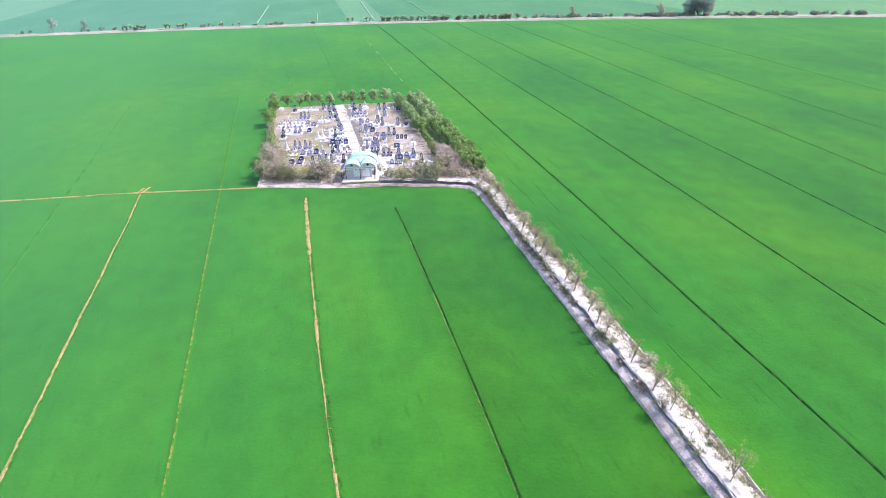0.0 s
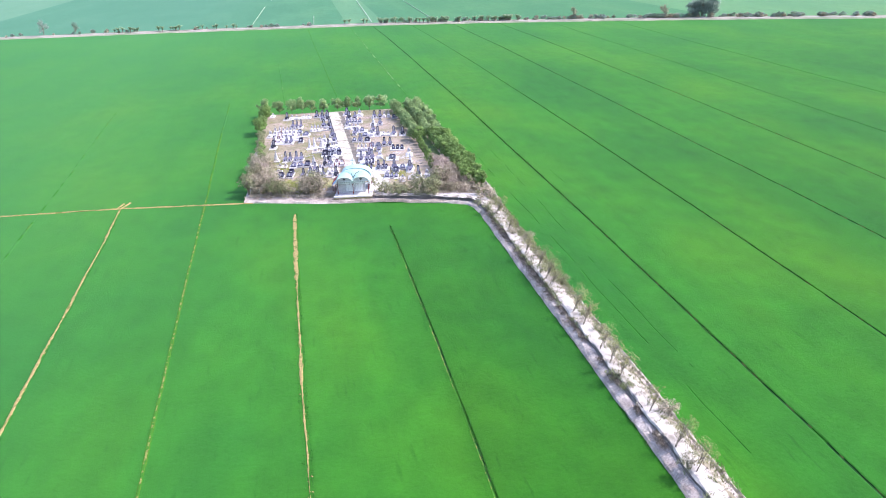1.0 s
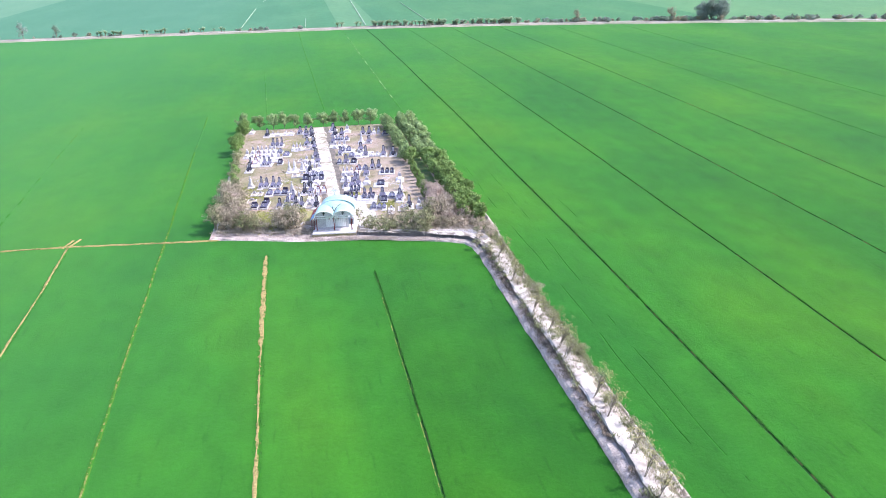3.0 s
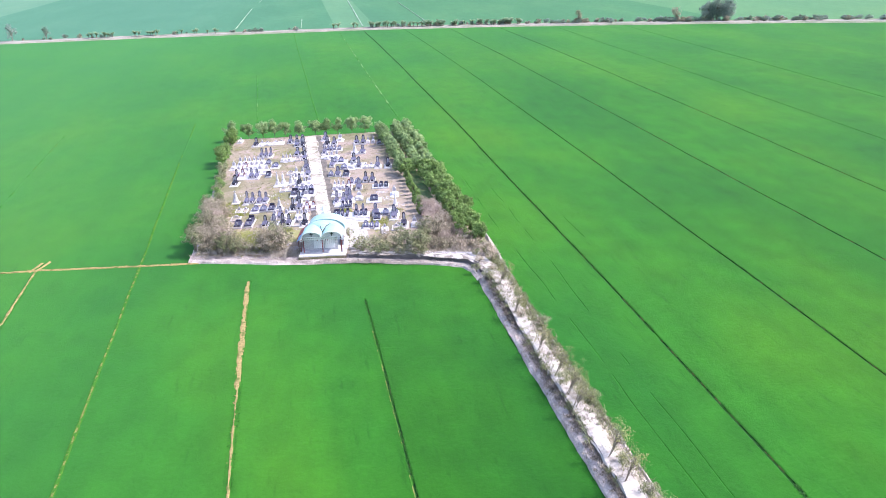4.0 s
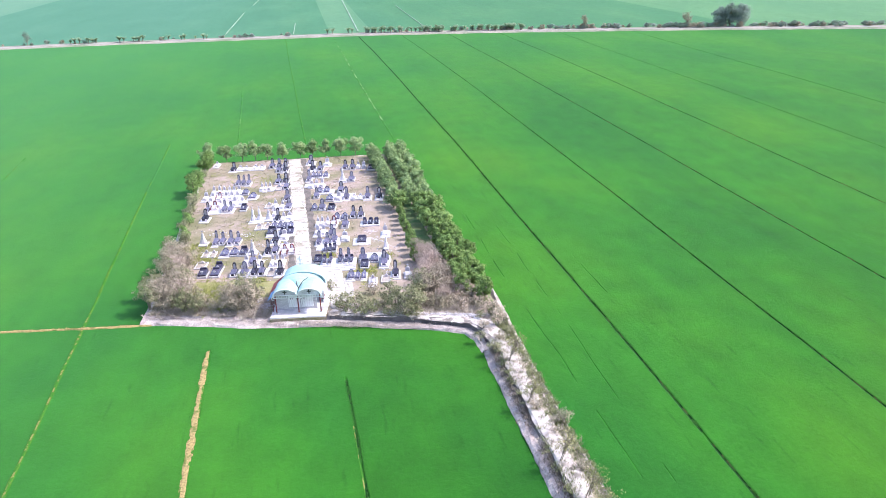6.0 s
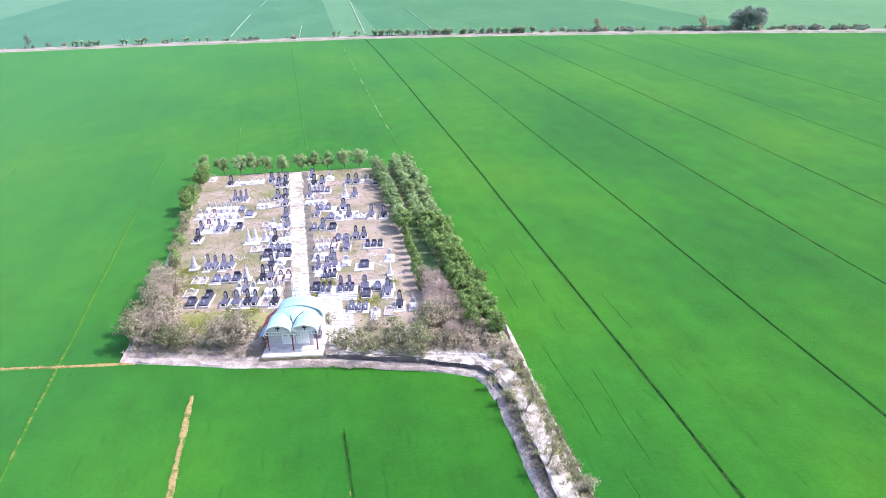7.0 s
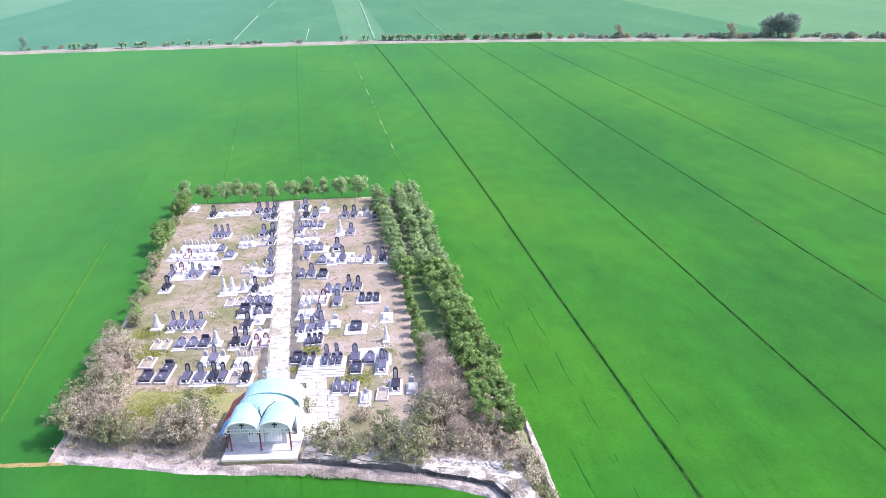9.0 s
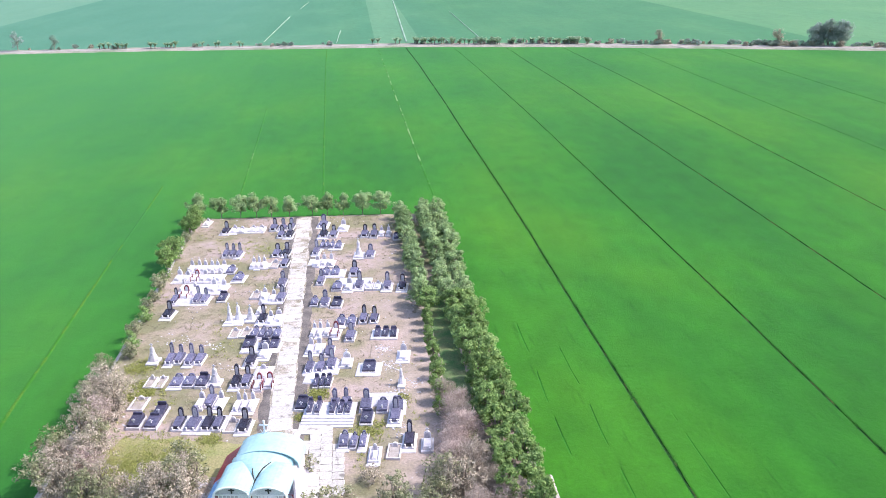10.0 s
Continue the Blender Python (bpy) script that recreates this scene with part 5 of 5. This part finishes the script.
rows3 += [(float(np.interp(y, [150, 163, 176, 208], [27.85, 27.5, 27.0, 26.5])), y, G) for y in np.arange(138.0, 206.5, 2.5)]
rows3 += [(float(np.interp(y, [149, 162, 176, 208], [29.85, 29.35, 28.95, 28.7])), y, G) for y in np.arange(136.6, 206, 2.6)]
sage = [make_tree(I4, "tree", "young tree with a pale sage green crown", "tree", "trees along the cemetery", 3.1, 1.2, 0.4, 42, 2600, 0.22, M["leaf_sage"], 36 + k, 0.09, False, 1, 0.8) for k in range(3)]
rows3 = jitter(rows3, 2, 0.3)
plant_out(green, [p for p in rows3 if p[1] < 172.5], 5, 1.0, 1.28)
plant_out(sage, [p for p in rows3 if p[1] >= 172.5], 5, 0.85, 1.12)
slim_row = [make_tree(I4, "tree", "small narrow green tree beside the graves", "tree", "trees along the cemetery", 2.15, 0.66, 0.2, 30, 1300, 0.18, M["leaf_green"], 42 + k, 0.06, False, 1, 0.9) for k in range(3)]
plant_out(slim_row, jitter([(float(np.interp(y, [150, 158, 170], [24.05, 24.3, 24.3])), y, G) for y in np.arange(150.2, 170.4, 2.05)], 4, 0.15), 4, 0.85, 1.1)
# the far row: round heads on thin stems
far_row = [make_tree(I4, "tree", "small round-headed green tree on a thin stem", "tree", "trees behind the cemetery", 3.9, 1.5, 1.3, 40, 2500, 0.24, M["leaf_sage"], 50 + k, 0.055, False, 1, 0.82) for k in range(3)]
plant_out(far_row, jitter([(x, 210.95 - 0.116 * (x + 5.4), 0.0) for x in (-6.9, -3.3, -0.4, 2.1, 4.5, 7.0, 10.3, 12.5, 15.2, 17.8, 21.0)], 16, 0.3), 6, 0.88, 1.06)
# the left side, thinning out towards the front
side = [make_tree(I4, "tree", "bushy green tree at the cemetery's side", "tree", "trees at the cemetery's side", 3.4, 1.45, 0.3, 42, 2300, 0.25, M["leaf_green"], 60 + k, 0.09, False, 1, 0.85) for k in range(2)]
plant_out(side, [(x, y, G) for x, y in ((-6.41, 206.33), (-6.76, 203.37), (-7.24, 193.25), (-7.3, 190.23))], 7, 0.95, 1.15)
small = [make_tree(I4, "shrub", "green shrub on the cemetery's edge", "shrub", "shrubs at the cemetery's side", 2.0, 1.0, 0.15, 26, 900, 0.2, M["leaf_olive" if k else "leaf_green"], 70 + k, 0.05, False, 2) for k in range(2)]
plant_out(small, [(x, y, G) for x, y in ((-6.7, 186.25), (-6.77, 183.42), (-6.64, 179.82), (-6.81, 176.99), (-6.41, 174.2), (-6.66, 170.77), (-6.35, 167.79), (-6.05, 165.6), (-7.19, 198.29), (-6.63, 200.05))], 8, 0.7, 1.1)
# dusty thicket at the front corners
dry = [make_tree(I4, "tree", "dusty half-dry bushy tree", "tree", "thicket at the cemetery's front", 3.7, 1.9, 0.3, 70, 1550, 0.235, M["leaf_dry"], 80 + k, 0.085, False, 4, 0.6, 0.34) for k in range(3)]
plant_out(dry, [(x, y, G) for x, y in ((-6.91, 145.52), (-6.2, 150.16), (-6.9, 154.53), (-6.46, 158.76), (-4.28, 146.47), (-4.63, 143.55), (-4.74, 155.66), (26.47, 141.2), (24.4, 138.6), (1.44, 141.38), (-4.5, 150.47), (-4.34, 153.68), (3.92, 140.81), (-5.95, 143.38), (2.21, 140.91), (-2.74, 142.95))], 9, 0.75, 1.05)
olive = [make_tree(I4, "tree", "olive green bushy tree with sparse leaves", "tree", "thicket at the cemetery's front", 3.3, 1.7, 0.4, 44, 1000, 0.25, M["leaf_olive"], 90 + k, 0.08, False, 3, 0.62, 0.45) for k in range(3)]
plant_out(olive, [(x, y, G) for x, y in ((3.13, 144.68), (4.38, 142.74), (2.77, 142.25), (20.19, 135.5), (21.74, 134.97), (19.59, 138.1), (22.4, 137.3), (20.8, 134.41), (23.2, 139.6), (-7.55, 143.89), (-7.68, 147.88), (-7.57, 156.48), (-7.43, 161.7), (-4.4, 148.6), (-6.1, 152.4), (-3.6, 141.9), (-1.6, 141.6))], 10, 0.7, 1.0)
flowering = make_tree(I4, "shrub", "thin shrub with pale dry leaves by the chapel", "shrub", "", 2.4, 1.5, 0.3, 30, 560, 0.23, M["leaf_olive"], 97, 0.05, False, 3, 0.55)
plant_out([flowering], [(x, y, G) for x, y in ((15.43, 139.1), (16.59, 137.74), (14.48, 137.23), (15.83, 136.59), (17.18, 136.26), (18.53, 137.03), (13.7, 138.6), (23.74, 140.95), (25.48, 142.88), (26.05, 145.76), (12.95, 143.6))], 11, 0.6, 0.95)
bare = [make_tree(I4, "tree", "bare tree with pinkish grey twigs", "tree", "bare trees by the graves", 3.5, 1.6, 0.2, 110, 2300, 0.36, M["twig"], 100 + k, 0.07, True, 4) for k in range(2)]
plant_out(bare, [(x, y, G) for x, y in ((25.26, 147.74), (24.69, 144.46), (25.82, 150.42), (24.32, 142.21), (27.4, 137.6), (25.4, 145.9), (24.9, 149.1), (25.6, 141.0), (24.5, 152.2), (-6.3, 147.2), (-5.3, 152.6), (-6.6, 157.0), (1.9, 141.8), (3.2, 143.6), (26.6, 138.8), (25.3, 136.6), (-4.2, 145.2))], 12, 0.65, 0.95)
dusty = [make_tree(I4, "shrub", "low dust-grey shrub in the dry thicket", "shrub", "thicket at the cemetery's front", 1.7, 1.25, 0.1, 40, 520, 0.22, M["leaf_dry"], 105 + k, 0.04, False, 3, 0.6, 0.34) for k in range(2)]
plant_out(dusty, [(x, y, G) for x, y in ((24.56, 135.31), (26.9, 134.82), (27.28, 136.67), (25.72, 135.57), (29.24, 134.53), (28.26, 135.19), (26.3, 137.23), (23.6, 136.6), (25.0, 137.4), (28.6, 136.9), (17.9, 141.3), (-1.2, 143.2))], 23, 0.75, 1.1)
# thin trees and low shrubs along the track
verge = [make_tree(I4, "tree", "thin half-bare tree leaning over the track", "tree", "thin trees along the track", 3.7, 1.25, 1.2, 40, 400, 0.15, M["leaf_straw"], 110 + k, 0.032, False, 2, 0.75, 0.5, 1) for k in range(4)]
plant_out(verge, jitter([(28.95 + bend(y), y, 0.72) for y in (-14, 8, 25, 36.5, 47.6, 57.8, 60.9, 66.3, 72.7, 75.0, 78.0, 83.4, 86.6, 94.0, 96.3, 99.7, 105.0, 114.0, 121.2)], 13, 0.2), 13, 0.7, 1.0, 22)
low = [make_tree(I4, "shrub", "low dusty shrub on the track's verge", "shrub", "shrubs along the track", 1.5, 0.95, 0.1, 24, 700, 0.13, M["leaf_olive" if k else "leaf_dry"], 115 + k, 0.04, False, 2) for k in range(3)]
plant_out(low, jitter([(30.75 + bend(y) * 0.5, y, 0.5) for y in (20, 38, 52, 66, 82, 95, 104, 110.6, 118.5, 128)] + [(28.9, 70.56, 0.5), (27.71, 127, 0.5), (28.41, 124.4, 0.6), (29.27, 98.21, 0.8), (28.85, 112.6, 0.7), (29.64, 85.83, 0.9), (29.1, 58, 0.9), (18.76, 134.8, 0.8), (20.51, 134.08, 0.8), (21.97, 133.86, 0.8), (28.13, 131.74, 0.8), (28.34, 128.91, 0.85), (16.61, 135.42, 0.8), (29.19, 126.27, 0.85), (29.61, 129.99, 0.7), (30.08, 132.66, 0.6)], 14, 0.35), 14, 0.6, 1.15)

# along the far road


def make_palm(seed):
    rnd = random.Random(seed)
    e = thing("banana_plant", I4, "banana plant with drooping leaves by the far road", "plant", "banana plants along the far road")
    part("stem", tube([(0, 0, -0.2), (0.05, 0, 0.6), (0, 0.05, 1.1)], [0.22, 0.18, 0.12], 7), M["bark"], e)
    for k in range(9):
        a = 2 * math.pi * k / 9 + rnd.uniform(-0.3, 0.3)
        reach, up = rnd.uniform(1.0, 1.7), rnd.uniform(0.9, 1.9)
        bm = bmesh.new()
        rows = []
        for i in range(6):
            q = i / 5
            c = Vector((math.cos(a) * reach * q, math.sin(a) * reach * q, 0.95 + up * math.sin(q * 2.2)))
            wv = Vector((-math.sin(a), math.cos(a), 0)) * 0.42 * math.sin(0.25 + q * 2.7)
            rows.append([bm.verts.new(c - wv - Vector((0, 0, 0.1))), bm.verts.new(c), bm.verts.new(c + wv - Vector((0, 0, 0.1)))])
        for p, q in zip(rows, rows[1:]):
            for i in range(2):
                bm.faces.new((p[i], p[i + 1], q[i + 1], q[i]))
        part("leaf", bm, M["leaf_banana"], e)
    return e


def by_road(xs, off, z=0.45):
    return [(x, canal_y(x) + off, z) for x in xs]


rnd = random.Random(15)
palms = [make_palm(200 + k) for k in range(3)]
px = [rnd.uniform(-85, -54) for _ in range(16)] + [-44.6, -42.8, -38, -35, -32.3, -28, -26.5, 25, 26.5, 33.0, 34.2] + [rnd.uniform(40, 103) for _ in range(70)]
plant_out(palms, jitter(by_road(px, 3.6), 3, 1.2), 16, 0.65, 1.1)
bush = [make_tree(I4, "shrub", "grey green shrub on the far canal bank", "shrub", "shrubs along the far road", 2.4, 1.6, 0.1, 24, 260, 0.55, M["leaf_far_hazed" if k else "leaf_dry"], 120 + k, 0.08, False, 2) for k in range(3)]
bx = [rnd.uniform(-138, 236) for _ in range(60)] + [rnd.uniform(106, 236) for _ in range(130)] + [rnd.uniform(40, 112) for _ in range(22)]
plant_out(bush, jitter(by_road(bx, 5.2), 4, 1.8), 17, 0.35, 0.85)
big = [make_tree(I4, "tree", "large dark spreading tree beside the far road", "tree", "large trees by the far road", 10.0, 4.6, 1.6, 70, 2600, 0.8, M["leaf_far_hazed"], 130 + k, 0.3, False, 2) for k in range(2)]
plant_out(big, [(x, canal_y(x) + 8, 0.3) for x in (174, 181, 177.5)], 18, 0.72, 0.85)
thin = [make_tree(I4, "tree", "thin greyish tree beside the far road", "tree", "thin trees by the far road", 8.0, 2.2, 1.0, 30, 420, 0.6, M["leaf_dry" if k else "leaf_far_hazed"], 140 + k, 0.15) for k in range(2)]
plant_out(thin, [(x, canal_y(x) + 5, 0.3) for x in (-119.5, 162, -104, 126)], 19, 0.8, 1.2)


# ---- grass and weeds ----
def tufts(name, places, height, mat, label, seed, blades=5, width=0.07):
    """Small bent blades in tufts, in one mesh."""
    r = np.random.default_rng(seed)
    p = np.repeat(np.array(places), blades, axis=0)
    n = len(p)
    p = p + np.c_[r.normal(0, 0.12, (n, 2)), np.zeros(n)]
    a = r.uniform(0, 2 * math.pi, n)
    lean = r.uniform(0.6, 1.6, n) * height
    h = height * r.uniform(0.5, 1.3, n)
    side = np.c_[-np.sin(a), np.cos(a), np.zeros(n)] * width * r.uniform(0.6, 1.4, n)[:, None]
    tip = p + np.c_[np.cos(a) * lean, np.sin(a) * lean, h]
    v = np.stack([p - side, p + side, tip], 1).reshape(-1, 3)
    f = np.arange(n * 3).reshape(n, 3)
    ob = new(name, mesh_of(name, v.tolist(), f.tolist(), [mat]))
    return tagged(ob, label, "grass", kind="stuff")


def free_ground(x, y):
    if 8.5 < x < 11.8 and y > 146:
        return False
    if 5.2 < x < 16 and y < 149.5:
        return False
    return all(not (abs(x - a) < 0.75 and -0.3 < y - b < 2.4) for a, b in TOMBS)


rnd = random.Random(21)
dry_at, weed_at = [], []
while len(dry_at) < 2500:
    q = on_plot(rnd.random(), rnd.random())
    k = noise.noise(Vector((q.x * 0.12, q.y * 0.12, 9)))
    if not free_ground(q.x, q.y) or (q.x > 19 and rnd.random() < 0.6):
        continue
    if k > rnd.uniform(0.12, 0.5):
        weed_at.append((q.x, q.y, mound_height(q.x, q.y)))
    else:
        dry_at.append((q.x, q.y, mound_height(q.x, q.y)))
for cx, cy, rr, k in ((-0.69, 146.47, 3.4, 1600), (0.66, 144.55, 2.6, 900), (2.53, 147.26, 1.8, 300), (-3.44, 158.25, 2.0, 400), (-4.23, 163.21, 1.5, 300), (4.42, 148.98, 1.0, 160), (11.77, 151.52, 0.7, 160), (11.85, 154.26, 0.5, 80), (13.19, 155.35, 1.0, 160), (20.55, 153.37, 1.0, 100), (17.68, 148.53, 1.6, 150)):
    for _ in range(k):
        weed_at.append((rnd.gauss(cx, rr * 0.5), rnd.gauss(cy, rr * 0.5), TOP))
tufts("dry_grass", dry_at, 0.11, M["grass_dry"], "short dry straw-coloured grass between the graves", 1, 8, 0.03)
tufts("weeds", weed_at, 0.17, M["grass_green"], "yellow-green weeds between the graves", 2, 9, 0.03)
bank_at = []
for _ in range(3600):
    y, o = rnd.uniform(-20, 126), rnd.uniform(0.7, 1.5)
    bank_at.append((29.2 + bend(y) - o, y, 0.72 - 0.38 * o))
for _ in range(1000):
    u = rnd.random()
    q = Vector((-7.26, 142.41)).lerp(Vector((25.78, 132.13)), u)
    o = rnd.uniform(0.35, 1.25)
    bank_at.append((q.x - 0.33 * o, q.y - 0.94 * o, 0.42 - 0.2 * o))
tufts("dead_grass", bank_at, 0.11, M["grass_pale"], "pale dead grass on the banks", 3, 8, 0.03)
edge_at = []
for _ in range(3400):
    o, y = rnd.uniform(0.6, 2.1), rnd.uniform(-20, 135)
    if y < 92 and rnd.random() < 0.72:
        continue
    edge_at.append((29.4 + bend(y) + o, y, 0.78 - 0.17 * o))
for _ in range(1500):
    y = rnd.uniform(-20, 130)
    if noise.noise(Vector((y * 0.2, 3, 1))) > (0.0 if y > 92 else 0.3):
        edge_at.append((29.4 + bend(y) + rnd.gauss(-0.5, 0.35), y, 0.85))
for _ in range(500):
    y = rnd.uniform(-20, 127)
    o = rnd.gauss(0.5, 0.3) if noise.noise(Vector((y * 0.35, 8, 4))) > -0.1 else rnd.gauss(-0.9, 0.2)
    edge_at.append((29.5 + bend(y) + o, y, 0.9 if o < 0.6 else 0.7))
tufts("verge_weeds", edge_at, 0.24, M["leaf_olive"], "olive weeds along the sandy track", 4, 10, 0.035)
brush_at = []
for _ in range(1000):
    y = rnd.uniform(-20, 127)
    if noise.noise(Vector((y * 0.3, 5, 2))) > (-0.12 if y > 92 else 0.2):
        brush_at.append((29.4 + bend(y) + rnd.gauss(0.15, 0.5), y, 0.9))
for _ in range(420):
    q = Vector((-7.45, 142.3)).lerp(Vector((5.85, 138.1)), rnd.random())
    o = -0.1 - abs(rnd.gauss(0, 0.7))
    brush_at.append((q.x - 0.33 * o, q.y - 0.94 * o, 0.52))
for _ in range(900):
    q = Vector((13.13, 136.96)).lerp(Vector((28.71, 132.8)), rnd.random())
    o = rnd.gauss(-0.7, 0.6)
    brush_at.append((q.x - 0.33 * o, q.y - 0.94 * o, 0.62))
for _ in range(220):
    brush_at.append((rnd.gauss(4.2, 0.9), rnd.gauss(140.2, 1.0), 0.6))
for _ in range(500):
    brush_at.append((rnd.gauss(-2.8, 1.6), rnd.gauss(142.6, 0.8), 0.58))
for _ in range(800):
    x = rnd.uniform(22.0, 28.3)
    brush_at.append((x, 138.6 - 0.31 * (x - 22) + rnd.gauss(0, 2.0), 0.62))
tufts("dead_brush", brush_at, 0.3, M["brush"], "dead grey brush on the front bank", 5, 9, 0.03)


cut_at = []
for _ in range(2600):
    y = rnd.uniform(20, 125)
    if smooth_noise(y, 41, 0.33) > (0.05 if y < 85 else -0.25):
        o = rnd.gauss(-0.72, 0.16 if y < 85 else 0.3)
        cut_at.append((29.2 + bend(y) + o, y, 0.62 + 0.3 * (o + 0.7)))
# dark tufts added over the sand in place of the trees' twig shadows
for _ in range(900):
    y = rnd.uniform(20, 127)
    if smooth_noise(y, 43, 0.4) > rnd.uniform(-0.5, 0.4):
        cut_at.append((29.45 + bend(y) + rnd.uniform(-0.4, 1.5), y, 0.86))
tufts("cut_weeds", cut_at, 0.16, M["weed_dark"], "brown dead weeds and twig-shadow specks along the sandy track", 9, 8, 0.03)


def rubble(name, places, size, mat, label, seed):
    """Small broken stones, in one mesh."""
    r = random.Random(seed)
    verts, faces = [], []
    for x, y, z in places:
        a, k = r.uniform(0, math.pi), size * r.uniform(0.4, 1.5)
        n = len(verts)
        for dz, w in ((-0.3, 1.0), (0.35, 0.7)):
            for i in range(5):
                b = a + 2 * math.pi * i / 5
                q = k * w * r.uniform(0.7, 1.2)
                verts.append((x + math.cos(b) * q, y + math.sin(b) * q * 0.7, z + dz * k))
        faces += [tuple(n + 5 + i for i in range(5))] + [(n + i, n + (i + 1) % 5, n + 5 + (i + 1) % 5, n + 5 + i) for i in range(5)]
    return tagged(new(name, mesh_of(name, verts, faces, [mat])), label, "rubble", kind="stuff")


stone_at = []
for _ in range(500):
    q = Vector((12.94, 136.85)).lerp(Vector((28.71, 131.57)), rnd.random())
    o = -0.45 - abs(rnd.gauss(0, 0.6))
    stone_at.append((q.x - 0.33 * o, q.y - 0.94 * o, max(0.62, 0.98 + 0.22 * o)))
for _ in range(260):
    x = rnd.uniform(22.8, 28.4)
    stone_at.append((x, 133.4 - 0.31 * (x - 22.8) + rnd.gauss(0, 0.45), 0.86))
for _ in range(420):
    q = on_plot(rnd.random(), rnd.random())
    stone_at.append((q.x, q.y, mound_height(q.x, q.y)))
for cx, cy, rr, k in ((19.32, 163.45, 0.9, 40), (20.31, 159.75, 1.6, 60), (20.55, 153.97, 1.2, 60), (21.31, 156.05, 1.4, 40), (-1.44, 168.42, 1.6, 30), (2, 166.95, 0.9, 24), (-2.64, 153.58, 1.4, 36), (4.9, 161.7, 0.8, 20), (20.39, 148.48, 1.2, 24), (6.4, 165.43, 0.7, 16)):
    for _ in range(k):
        x, y = rnd.gauss(cx, rr * 0.5), rnd.gauss(cy, rr * 0.5)
        stone_at.append((x, y, mound_height(x, y) + 0.02))
spill_at = []
for cx, cy, rr, k in ((5.2, 141.2, 0.7, 150), (4.7, 143.2, 0.5, 60), (13.5, 141.3, 0.7, 130), (13.2, 139.6, 0.6, 100), (14.6, 138.0, 0.9, 170), (16.8, 137.2, 1.0, 130), (24.6, 134.4, 1.0, 110), (27.4, 134.6, 1.0, 140)):
    for _ in range(k):
        x, y = rnd.gauss(cx, rr * 0.6), rnd.gauss(cy, rr * 0.45)
        spill_at.append((x, y, mound_height(x, y) + 0.03))
rubble("rubble", spill_at, 0.12, M["whitewash"], "white broken masonry dumped on the front bank", 17)
rubble("rubble", stone_at, 0.1, M["whitewash"], "pale broken stones and rubble", 7)


rice_at = []
for i, near, far, count in ((1, 60, 147, 700), (2, 20, 146, 500), (3, 20, 133, 1300)):
    for _ in range(count):
        y = rnd.uniform(near, far)
        side = 1 if rnd.random() < 0.75 else -1
        rice_at.append((line_x(i, y) + side * LINES[i][0] * rnd.uniform(0.8, 1.1), y, -0.02))
for i, near, far, count in ((DITCH, 45, 123, 900), (WIDE_DITCH, 70, 260, 2200), (WIDE_DITCH + 2, 90, 240, 1300)):
    for _ in range(count):
        y = rnd.uniform(near, far)
        if smooth_noise(y, i + 300, 0.4) > rnd.uniform(-0.5, 0.3):
            rice_at.append((line_x(i, y) + LINES[i][0] * rnd.choice((-1, 1)) * rnd.uniform(0.6, 1.5), y, -0.02))
tufts("rice_plants", rice_at, 0.1, M["rice_blade"], "rice plants standing along the bunds", 6, 7, 0.025)

clod_at = []
for i, near, far, count in ((1, 60, 147, 120), (3, 20, 133, 240)):
    for _ in range(count):
        y = rnd.uniform(near, far)
        clod_at.append((line_x(i, y) + LINES[i][0] * rnd.gauss(0, 0.4), y, 0.03))
for _ in range(140):
    q = Vector((-43.94, 145.34)).lerp(Vector((-27.85, 144.05)), rnd.random()) if rnd.random() < 0.5 else Vector((-27.85, 144.05)).lerp(Vector((-6.87, 140.79)), rnd.random())
    clod_at.append((q.x + rnd.gauss(0, 0.1), q.y + rnd.gauss(0, 0.13), 0.08))
rubble("earth_clods", clod_at, 0.075, M["tan"], "dry earth clods along the bunds", 8)
